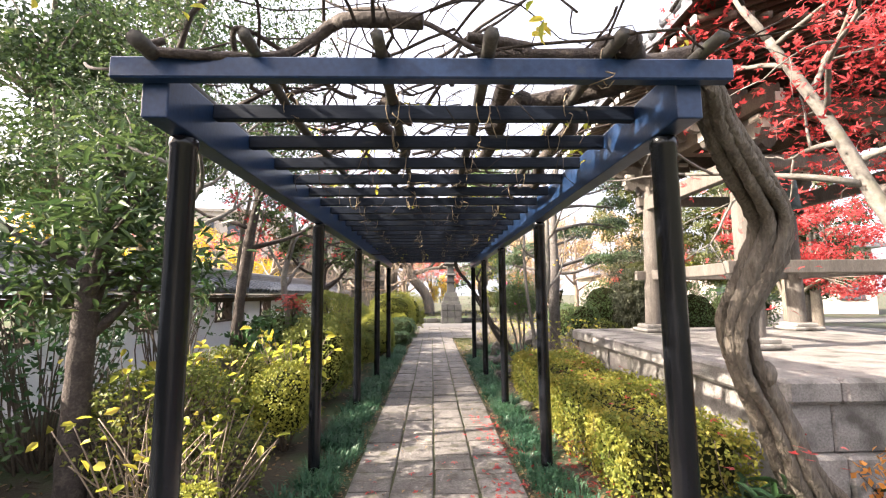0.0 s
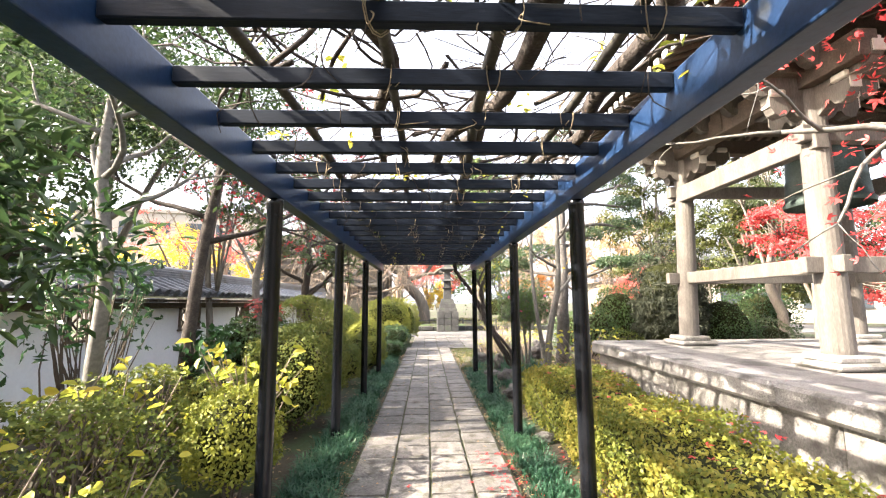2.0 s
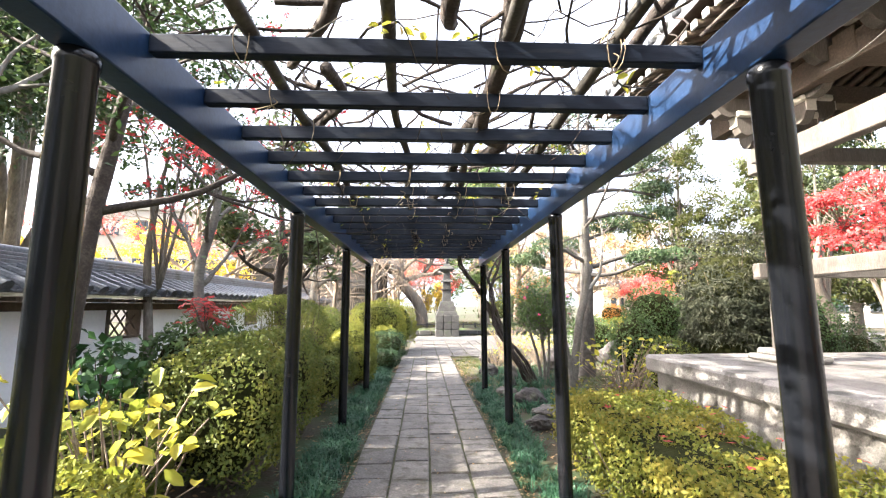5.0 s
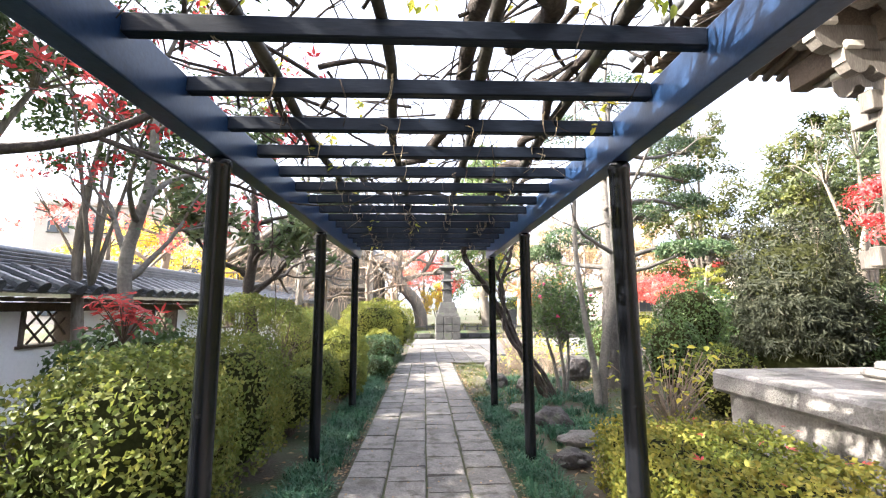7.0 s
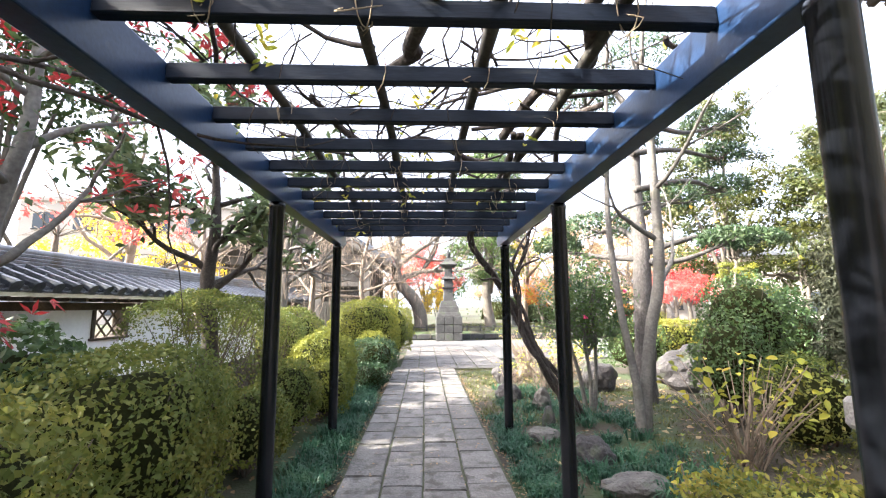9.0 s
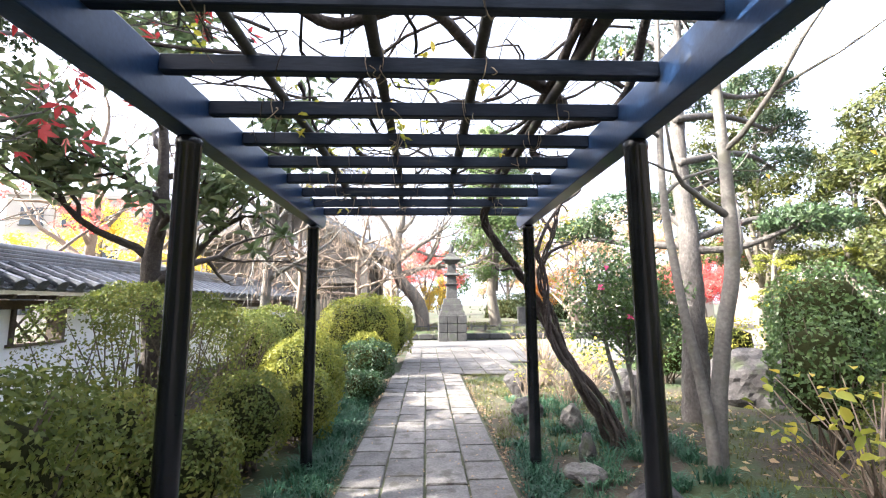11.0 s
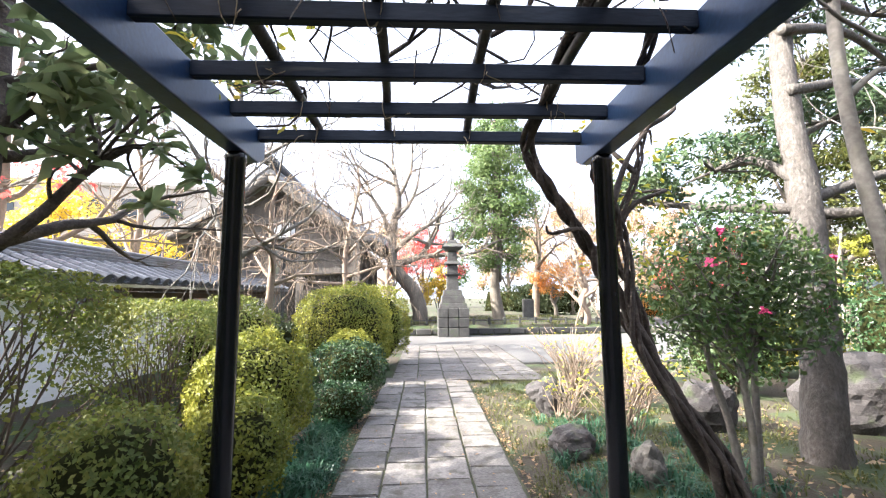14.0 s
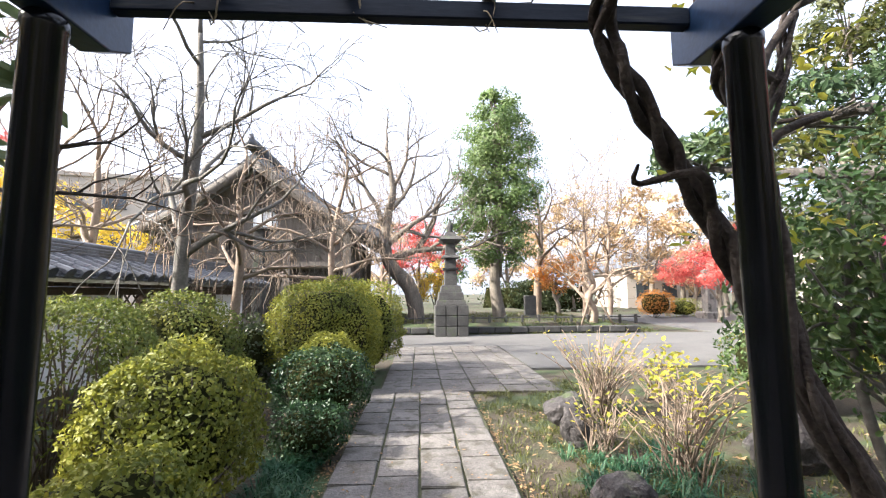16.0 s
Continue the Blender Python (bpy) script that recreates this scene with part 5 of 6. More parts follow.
# unseen oak, added only to shade the near path and platform corner
crown((-5.3, -0.4, 0), 2.8, 0.16, [(0, 0, 4.2, 1.5, 1.4, 1.2), (0.8, 1.0, 5.4, 1.5, 1.4, 1.2), (-0.3, -0.8, 6.0, 1.6, 1.5, 1.2), (1.4, 0.4, 6.8, 1.5, 1.4, 1.1), (0.6, -1.8, 4.8, 1.3, 1.3, 1.1)], L_EVERG, "tall dense evergreen oak beyond the wall", 91, 9000, 0.17)
crown((-7.5, 7.5, 0), 1.6, 0.09, [(0, 0, 2.6, 1.4, 1.6, 0.6), (0.5, 2.0, 2.7, 1.2, 1.5, 0.55), (0.3, -1.8, 2.6, 1.1, 1.3, 0.5)], L_YELLOW, "yellow-leaved maple beyond the wall", 93, 6000, 0.09, name="maple", width=0.6)
crown((-11.5, 22, 0), 2.4, 0.14, [(0, 0, 3.6, 2.2, 2.0, 1.2), (-2.2, 0, 3.3, 1.8, 1.6, 1.0), (2.4, -0.5, 3.2, 1.6, 1.5, 0.9), (-0.5, 0.2, 4.6, 1.5, 1.4, 0.8)], L_YELLOW, "yellow autumn tree beyond the wall", 94, 6000, 0.14)
crown((-6.2, 12.8, 0), 1.8, 0.09, [(0, 0, 2.9, 1.4, 1.3, 0.8), (0.8, 1.5, 3.2, 1.2, 1.1, 0.7), (-0.5, -1.2, 3.5, 1.2, 1.1, 0.8)], L_PINKRED, "thin red maple beyond the wall", 95, 500, 0.09, name="maple", star=True, width=0.35)

# ---- trees of the right side ----
tree((3.95, 2.6, 0.0), [(0, 0, -0.1), (-0.1, 0.2, 1.0), (-0.42, 0.5, 2.15), (-0.65, 0.6, 2.85), (-1.0, 0.7, 3.6)], [0.085, 0.07, 0.055, 0.045, 0.035], "red autumn maple with a pale trunk beside the platform", 100, M_GREYBARK, L_RED, count=6800, leaf=0.062, spread_leaf=0.24,
     levels=3, limb=1.3, limbs=8, low=0.45, star=True, width=0.3, name="maple", up=0.0, spread=0.9, clip=(2.5, 9, 2.2, 4.3, 1.35))
tree((2.56, 10.0, 0.0), [(0, 0, -0.1), (0.05, 0, 0.5), (0.16, 0, 1.2), (0.3, 0, 1.85), (0.34, 0.05, 3.2), (0.3, 0.05, 4.4)], [0.085, 0.068, 0.063, 0.062, 0.046, 0.03], "smooth pale grey tree with bare forking limbs", 101, M_GREYBARK, levels=3, limb=1.3, limbs=5, low=0.5, wob=0.18, split=2)
tree((2.5, 9.9, 0.0), [(0, 0, -0.1), (-0.02, 0.05, 0.6), (-0.12, 0.1, 1.4), (-0.16, 0.2, 2.4), (-0.1, 0.25, 3.4), (-0.05, 0.25, 4.4)], [0.06, 0.045, 0.038, 0.034, 0.028, 0.02], "smooth pale grey tree with bare forking limbs", 102, M_GREYBARK, L_YELLOW, count=50, leaf=0.1, levels=3, limb=1.0, limbs=4, low=0.55, split=2)


def cloud_pine():
    """A pine trained into flat pads of needles on bent limbs."""
    rng = np.random.default_rng(110)
    top = holder("pine", (3.42, 11.55, 0), "trained garden pine with thick flaking trunk and flat needle pads", "pine")
    lines = [spline([(-0.04, 0, -0.1), (0.0, 0, 0.6), (0.02, 0, 1.4), (0.1, 0.1, 2.3), (0.12, 0.2, 3.3), (0.25, 0.3, 4.5), (0.4, 0.4, 5.6)], [0.18, 0.15, 0.135, 0.12, 0.10, 0.08, 0.04], 50)]
    pads = [(-0.35, 0.6, 2.72, 0.65, 0.45, 0.26), (-0.95, 0.9, 2.45, 0.4, 0.35, 0.2), (0.8, 0.5, 3.2, 0.5, 0.45, 0.25), (2.1, 1.0, 3.55, 0.5, 0.45, 0.22), (2.15, 1.0, 4.15, 0.42, 0.4, 0.24), (2.0, 1.0, 4.75, 0.5, 0.45, 0.26), (0.2, 0.6, 4.2, 0.6, 0.5, 0.3),
            (2.2, 0.4, 2.5, 0.45, 0.4, 0.2), (0.5, 0.4, 5.6, 0.7, 0.6, 0.4), (-0.5, 0.5, 4.9, 0.5, 0.45, 0.3), (1.2, -0.3, 2.4, 0.4, 0.35, 0.18), (1.6, 0.5, 5.4, 0.5, 0.5, 0.3)]
    P, N = [], []
    for x, y, z, a, b, c in pads:
        s = np.array((0.05, 0.1, min(z - 0.3, 4.6)))
        e = np.array((x, y, z - c * 0.3))
        lines.append(spline([s, (s + e) / 2 + rng.normal(0, 0.12, 3), e], [0.055, 0.04, 0.022], 12))
        for k in range(9):
            d = sphere_dirs(rng, 1, -0.2)[0]
            lines.append(spline([e, e + d * (a, b, c) * 0.5, e + d * (a, b, c) * 0.9], [0.02, 0.012, 0.006], 5))
        d = sphere_dirs(rng, 1150, -0.4)
        P.append(np.array((x, y, z)) + d * (a, b, c) * rng.uniform(0.8, 1.05, (len(d), 1)))
        N.append(d)
    tubes("trunk", lines, M_FLAKE, top, 12, rng, 0.2)
    leaves("foliage", np.concatenate(P), np.concatenate(N), 0.085, 0.03, L_PINE, top, rng, tilt=0.8)


cloud_pine()


def camellia():
    rng = np.random.default_rng(120)
    top = holder("camellia", (2.38, 11.02, 0), "camellia bush with glossy dark leaves and a few pink flowers", "camellia")
    lines = []
    for k, (dx, dy) in enumerate(((0, 0), (-0.12, 0.05), (0.12, 0.1))):
        lines.append(spline([(dx * 0.4, dy * 0.4, -0.05), (dx, dy, 0.5), (dx * 1.6 - 0.05, dy, 1.0), (dx * 2, dy, 1.7)], [0.034, 0.027, 0.022, 0.012], 16))
    for k in range(40):
        d = sphere_dirs(rng, 1, -0.5)[0]
        e = np.array((0, 0.05, 1.42)) + d * (0.6, 0.55, 0.72)
        s = np.array((0, 0.03, rng.uniform(0.7, 1.4)))
        lines.append(spline([s, (s + e) / 2 + rng.normal(0, 0.05, 3), e], [0.014, 0.009, 0.004], 8))
    tubes("stem", lines, M_GREYBARK, top, 7, rng, 0.1)
    at = lump(rng, (-0.02, 0.05, 1.42), (1.1, 1.05, 1.45), 2.3, 0.2)
    d = sphere_dirs(rng, 6000, -0.85)
    p, nn = at(d)
    p = p - (p - (0, 0.05, 1.42)) * rng.random((len(d), 1)) ** 1.6 * 0.55
    leaves("foliage", p, nn, 0.05, 0.026, L_CAMELLIA, top, rng, tilt=0.7, oval=True)
    for px, py, pz in ((-0.36, -0.36, 1.80), (-0.42, -0.32, 1.60), (0.38, -0.34, 1.62), (0.46, -0.18, 1.3), (-0.18, -0.43, 1.3)):
        f = np.array((px, py, pz))
        q = f + rng.normal(0, 0.008, (14, 3))
        leaves("flower", q, np.tile(f - (0, 0.05, 1.42), (14, 1)), 0.032, 0.028, L_PINK, top, rng, tilt=0.8)


camellia()

rock((1.76, 13.95, 0), (0.6, 0.45, 0.42), "rounded brown garden rock", 130)
rock((1.62, 13.3, 0), (0.36, 0.3, 0.5), "upright purple-grey garden stone", 131)
rock((1.46, 12.0, 0), (0.5, 0.4, 0.36), "dark rounded garden rock", 132)
rock((1.8, 11.35, 0), (0.34, 0.3, 0.42), "pale upright garden stone", 133, M_PALEROCK)
rock((1.66, 9.25, 0), (0.5, 0.4, 0.36), "grey-brown rounded garden rock", 134)
rock((1.8, 8.65, 0), (0.6, 0.42, 0.22), "flat pale garden rock beside the path", 135, M_PALEROCK)
rock((1.5, 8.1, 0), (0.4, 0.32, 0.22), "mossy flat garden rock", 136)
rock((4.75, 12.5, 0), (1.5, 1.1, 1.1), "large dark rounded garden boulder", 137)
rock((3.1, 12.6, 0), (0.8, 0.6, 0.7), "dark rounded garden boulder among shrubs", 138)
rock((1.4, 5.9, 0), (0.26, 0.2, 0.14), "small pale stone by the hedge", 139, M_PALEROCK)
rock((1.45, 10.0, 0), (0.42, 0.3, 0.2), "flat pale garden rock beside the path", 140, M_PALEROCK)
rock((1.62, 10.35, 0), (0.2, 0.18, 0.4), "upright stump-like grey stone beside the path", 141)


# ---- stone pagoda, steles and curb ----
def pagoda():
    top = holder("stone_pagoda", (1.2, 23.9, 0), "weathered grey stone pagoda on a stepped block base", "stone pagoda")

    def tier(name, z0, z1, w0, w1):
        a, b = w0 / 2, w1 / 2
        vs = [(-a, -a, z0), (a, -a, z0), (a, a, z0), (-a, a, z0), (-b, -b, z1), (b, -b, z1), (b, b, z1), (-b, b, z1)]
        o = mesh_ob(name, vs, [(3, 2, 1, 0), (4, 5, 6, 7), (0, 1, 5, 4), (1, 2, 6, 5), (2, 3, 7, 6), (3, 0, 4, 7)], M_DARKSTONE, top)
        m = o.modifiers.new("edge", "BEVEL")
        m.width, m.segments = 0.015, 2
    z = 0.0
    for row in range(3):
        for i in range(3):
            w = 1.12 / 3
            blocks("base_block", [((-0.56 + w * (i + 0.5), -0.28, 0.17 + row * 0.34), (w - 0.015, 0.56, 0.33)), ((-0.56 + w * (i + 0.5), 0.28, 0.17 + row * 0.34), (w - 0.015, 0.55, 0.33))], M_DARKSTONE, top, 0.02)
    tier("plinth", 1.02, 1.2, 1.0, 0.94)
    tier("step", 1.2, 1.45, 0.86, 0.8)
    tier("step", 1.45, 1.68, 0.72, 0.64)
    tier("body", 1.68, 2.2, 0.44, 0.40)
    tier("cornice", 2.2, 2.28, 0.5, 0.56)
    tier("body", 2.28, 2.62, 0.4, 0.36)
    tier("cornice", 2.62, 2.72, 0.62, 0.5)
    tier("body", 2.72, 3.12, 0.36, 0.32)
    tier("roof", 3.12, 3.24, 0.5, 0.78)
    tier("roof", 3.24, 3.38, 0.8, 0.5)
    tier("roof", 3.38, 3.52, 0.42, 0.3)
    vv, ff = [], []
    tube_arrays([(0, 0, 3.5), (0, 0, 3.6), (0, 0, 3.68), (0, 0, 3.78), (0, 0, 3.95)], [0.12, 0.08, 0.12, 0.09, 0.01], 12, vv, ff)
    mesh_ob("finial", vv, ff, M_DARKSTONE, top, True)


pagoda()
tagged(blocks("stele", [((5.1, 28.4, 0.8), (0.55, 0.16, 1.0)), ((5.1, 28.4, 0.36), (0.8, 0.4, 0.16))], M_DARKSTONE, None, 0.04), "dark grey upright memorial stone", "stele")
tagged(blocks("stone_pillar", [((15.6, 31.5, 1.35), (0.5, 0.5, 2.5)), ((15.6, 31.5, 0.16), (1.0, 1.0, 0.4))], M_STONE, None, 0.04), "tall grey stone pillar on a base beside the lane", "stone pillar")
curb = tagged(new("curb"), "low stone edging of the raised garden", "curb", kind="structure")
for i in range(22):
    x = -4.5 + i * 0.58
    blocks("edging_stone", [((x, 24.25 + 0.02 * math.sin(i * 3.1), 0.14), (0.56, 0.2 + 0.04 * math.sin(i), 0.22))], M_DARKSTONE, curb, 0.025)
rail = holder("low_fence", (4.6, 25.2, 0.3), "low stone post fence round the raised garden", "fence")
for i in range(17):
    blocks("post", [((-6.2 + i * 0.62, 0, 0.12), (0.09, 0.09, 0.34))], M_DARKSTONE, rail, 0.01)
blocks("rail", [((-1.2, 0, 0.2), (10.2, 0.05, 0.05))], M_DARKSTONE, rail, 0.01)


# ---- gate house, lamp post and fence at the wall's end ----
def gate_house():
    x0, y0, y1 = -5.6, 24.0, 31.0
    t = holder("gate_house", (x0, 27.5, 0), "old wooden temple hall with a sweeping grey tiled gable roof", "temple hall")
    o = Vector((x0, 27.5, 0))
    half = 4.35
    prof = []
    for k in range(13):
        f = k / 12
        prof.append((half * f, 6.3 - 2.75 * (1.25 * f - 0.25 * f * f) + 0.1 * max(0, f - 0.8)))
    full = [(-a, b) for a, b in reversed(prof)] + prof[1:]
    vs, fs = [], []
    n = len(full)
    for yy in (y0, y1):
        for a, b in full:
            vs.append(Vector((x0 + a, yy, b)) - o)
        for a, b in full:
            vs.append(Vector((x0 + a, yy, b - 0.22)) - o)
    m = 2 * n
    for i in range(n - 1):
        fs += [(i, i + 1, m + i + 1, m + i), (n + i + 1, n + i, m + n + i, m + n + i + 1), (i + 1, i, n + i, n + i + 1), (m + i, m + i + 1, m + n + i + 1, m + n + i)]
    fs += [(0, m, m + n, n), (n - 1, 2 * n - 1, m + 2 * n - 1, m + n - 1)]
    mesh_ob("roof", vs, fs, M_TILE, t)
    ribs = []
    for yy in np.arange(y0 + 0.1, y1, 0.3):
        for s in (-1, 1):
            ribs.append(([Vector((x0 + s * a, yy, b + 0.03)) - o for a, b in prof], [0.07] * 13))
    tubes("roof_tiles", ribs, M_TILE, t, 6)
    tubes("ridge", [([Vector((x0, y0 - 0.2, 6.55)) - o, Vector((x0, y1, 6.55)) - o], [0.22, 0.22]), ([Vector((x0, y0 - 0.25, 6.4)) - o, Vector((x0, y0 - 0.3, 6.9)) - o], [0.3, 0.05])], M_TILE, t, 8)
    for s in (-1, 1):
        tubes("bargeboard", [([Vector((x0 + s * a, y0 - 0.05, b - 0.33)) - o for a, b in prof[:-1]], [0.2] * 12)], M_GREYWOOD, t, 4)
    # gable infill, beams, posts and lattice panels
    mesh_ob("gable", [Vector(v) - o for v in ((x0 - 3.4, y0 + 0.6, 3.6), (x0 + 3.4, y0 + 0.6, 3.6), (x0, y0 + 0.6, 5.95))] + [Vector(v) - o for v in ((x0 - 3.4, y0 + 0.75, 3.6), (x0 + 3.4, y0 + 0.75, 3.6), (x0, y0 + 0.75, 5.95))],
            [(0, 1, 2), (5, 4, 3), (0, 3, 4, 1), (1, 4, 5, 2), (2, 5, 3, 0)], M_GREYWOOD, t)
    for c, s in (((x0, y0 + 0.5, 3.5), (6.9, 0.25, 0.32)), ((x0, y0 + 0.5, 2.45), (6.5, 0.2, 0.2)), ((x0, y0 + 0.5, 4.65), (0.22, 0.2, 2.0)), ((x0, y0 + 0.5, 4.35), (3.6, 0.2, 0.22))):
        blocks("beam", [(Vector(c) - o, s)], M_GREYWOOD, t, 0.01)
    for a, y in [(q, 0.5) for q in (-3.2, -1.1, 1.1, 3.2)] + [(3.2, 2.5), (3.2, 4.5), (3.2, 6.5)]:
        blocks("post", [(Vector((x0 + a, y0 + y, 1.7)) - o, (0.26, 0.26, 3.4))], M_GREYWOOD, t, 0.01)
    blocks("wall", [(Vector((x0, y0 + 0.75, 1.8)) - o, (6.2, 0.1, 3.6)), (Vector((x0 + 3.1, 27.6, 1.8)) - o, (0.1, 6.4, 3.6)), (Vector((x0 - 3.1, 27.6, 1.8)) - o, (0.1, 6.4, 3.6))], M_GREYWOOD, t, 0)
    lat = []
    for a in np.arange(-3.0, 3.0, 0.14):
        lat.append(([Vector((x0 + a, y0 + 0.66, 0.6)) - o, Vector((x0 + a + 1.0, y0 + 0.66, 2.3)) - o], [0.016, 0.016]))
        lat.append(([Vector((x0 + a + 1.0, y0 + 0.68, 0.6)) - o, Vector((x0 + a, y0 + 0.68, 2.3)) - o], [0.016, 0.016]))
    tubes("lattice", lat, M_POLE, t, 4)


gate_house()
lamp = holder("lamp_post", (-3.98, 20.5, 0), "square grey gate post with a boxed glass lantern", "lamp post")
blocks("post", [((0, 0, 1.55), (0.27, 0.27, 3.1))], M_DARKSTONE, lamp, 0.015)
blocks("lantern", [((0.1, 0, 3.34), (0.5, 0.4, 0.42))], M_LAMPGLASS, lamp, 0.01)
blocks("lantern_frame", [((0.1, 0, 3.58), (0.62, 0.52, 0.06)), ((0.1, 0, 3.11), (0.56, 0.46, 0.05))] + [((0.1 + a, b, 3.34), (0.03, 0.03, 0.44)) for a in (-0.25, 0.0, 0.25) for b in (-0.21, 0.21)], M_DARKSTONE, lamp, 0.005)
fence = holder("wooden_fence", (-2.9, 21.6, 0), "dark wooden slatted fence beside the gate post", "fence")
for i in range(18):
    blocks("slat", [((-0.85 + i * 0.1, 0, 0.85), (0.085, 0.03, 1.6))], M_POLE, fence, 0.003)
blocks("rail", [((0, 0.04, 0.4), (1.9, 0.05, 0.09)), ((0, 0.04, 1.4), (1.9, 0.05, 0.09))], M_POLE, fence, 0.005)

# ---- garden beyond the lane ----
tree((0.0, 27.0, 0.3), [(0, 0, -0.2), (-0.05, 0, 0.6), (-0.3, 0, 1.4), (-1.05, 0, 2.3), (-1.3, 0, 3.2), (-1.15, 0, 4.6)], [0.36, 0.34, 0.32, 0.28, 0.24, 0.17], "old bare cherry with a dark leaning trunk", 150, M_BARK, levels=4, split=4, shrink=0.67, limb=3.3, limbs=6, low=0.62, wob=0.32, spread=0.75, segs=5, up=0.05, rmin=0.010)
crown((3.75, 28.5, 0.3), 2.6, 0.26, [(0, 0, 3.2, 1.7, 1.6, 1.0), (-0.3, 0, 4.6, 2.1, 2.0, 1.2), (0.3, 0.1, 5.6, 2.1, 2.0, 1.2), (-0.2, 0.1, 6.6, 2.0, 2.0, 1.2), (0.2, 0, 7.7, 1.9, 1.8, 1.2), (-0.1, 0, 8.7, 1.7, 1.6, 1.1), (0.1, 0, 9.6, 1.3, 1.3, 0.9), (0, 0, 10.2, 0.8, 0.8, 0.6)], L_CONIFER, "tall narrow evergreen tree with a dense leafy crown", 151, 27000, 0.155)
crown((0.1, 33, 0.3), 1.8, 0.12, [(-0.6, 0, 3.2, 1.5, 1.4, 0.9), (0.9, 0, 3.6, 1.3, 1.2, 0.9), (0.0, 0, 4.6, 1.3, 1.2, 0.8), (1.6, 0, 2.6, 1.0, 1.0, 0.7)], L_PINKRED, "bright red maple in the far garden", 152, 7000, 0.12, name="maple")
crown((0.85, 29.5, 0.3), 0.6, 0.07, [(-0.3, 0, 1.4, 0.7, 0.6, 0.8), (0.3, 0, 2.0, 0.6, 0.6, 0.8)], L_YELLOW, "yellow autumn bush behind the pagoda", 153, 3500, 0.1)
tree((6.2, 31.2, 0.3), [(0, 0, -0.2), (0.05, 0, 1.4), (0.2, 0, 2.8), (0.3, 0, 4.2), (0.2, 0, 5.6)], [0.22, 0.2, 0.16, 0.12, 0.07], "tan autumn zelkova with thinning leaves", 154, M_PALETWIG, L_TAN, count=5000, leaf=0.09, spread_leaf=0.3, levels=4, split=3, limb=2.5, limbs=10, low=0.3, wob=0.25, spread=0.7, segs=4, rmin=0.01)
crown((7.2, 31, 0.2), 1.2, 0.1, [(0, 0, 2.1, 1.5, 1.2, 0.9), (1.2, 0, 2.6, 1.2, 1.0, 0.8)], L_ORANGE, "orange autumn maple beyond the lane", 155, 4500, 0.11, name="maple")
tree((6.5, 24.9, 0.2), [(0, 0, -0.1), (0.12, 0, 0.5), (-0.1, 0, 1.0), (0.1, 0, 1.5), (-0.05, 0, 2.0)], [0.17, 0.12, 0.15, 0.11, 0.10], "pollarded pale crape myrtle with knobbly bare limbs", 156, M_PALETWIG, levels=4, limb=1.15, limbs=7, low=0.35, wob=0.4, spread=0.9, rmin=0.008, segs=5)
prop = holder("tree_prop", (6.5, 24.9, 0.3), "pale wooden props holding up the crape myrtle", "tree prop")
tubes("pole", [([(x, y, -0.1), (0.05, 0.0, 1.25)], [0.035, 0.03]) for x, y in ((0.7, -0.3), (-0.55, -0.35), (0.1, 0.6))], M_PALETWIG, prop, 6)
for k, (x, y, z) in enumerate(((9.6, 33.5, 1.0), (12.6, 37.0, 1.15), (-2.5, 40.0, 1.1))):
    tree((x, y, 0), [(0, 0, -0.1), (0.1, 0, 1.3 * z), (-0.05, 0, 2.6 * z), (0.15, 0, 4.2 * z), (0.1, 0, 5.6 * z)], [0.2, 0.18, 0.15, 0.11, 0.06], "bare tan tree with a haze of fine twigs", 280 + k, M_PALETWIG, L_TAN, count=2200, leaf=0.12, spread_leaf=0.4, levels=4, split=3, limb=2.6 * z, limbs=9, low=0.25, wob=0.25, spread=0.7, segs=4, rmin=0.013, group="bare far trees")
shrub((13.2, 32.5, 0.75), (1.9, 1.7, 1.5), L_ORANGE, "russet round clipped bush across the lane", 290, leaf=0.07, density=500)
shrub((15.2, 33.2, 0.5), (2.0, 0.9, 1.0), L_BALL, "low green box-clipped hedge across the lane", 291, leaf=0.07, density=500, power=5)
shrub((9.0, 42.0, 1.0), (20.0, 1.6, 2.4), L_PALE, "long dull green hedge closing the far garden", 292, leaf=0.2, density=150, power=5, wob=0.1, group="")
shrub((-9.0, 44.0, 1.2), (18.0, 1.6, 2.8), L_GREEN, "long dark green hedge closing the far garden", 293, leaf=0.2, density=150, power=5, wob=0.1, group="")
for k, (x, y, s, mt) in enumerate(((12, 42, 1.0, L_TAN), (17, 40, 1.1, L_TAN), (22, 44, 1.2, L_TAN), (28, 46, 1.2, L_PALE), (8, 48, 1.0, L_TAN), (-3, 52, 1.0, L_TAN), (3, 55, 1.0, L_GREEN))):
    crown((x, y, 0), 3, 0.2, [(0, 0, 3.2 * s, 3.0 * s, 2.5 * s, 1.9 * s), (1.8 * s, 0, 5.4 * s, 2.6 * s, 2.2 * s, 1.8 * s), (-1.8 * s, 0, 5.8 * s, 2.6 * s, 2.2 * s, 1.8 * s), (0.2, 0, 7.6 * s, 2.2 * s, 2.0 * s, 1.4 * s)], mt, "large autumn tree beyond the lane", 160 + k, 2400, 0.34, group="background trees")
crown((18.5, 37, 0), 1.6, 0.14, [(0, 0, 3.0, 2.2, 1.8, 1.3), (1.6, 0, 4.0, 1.8, 1.5, 1.1), (-1.5, 0, 2.6, 1.4, 1.3, 0.9)], L_PINKRED, "red maple beside the lane", 168, 6000, 0.13, name="maple")
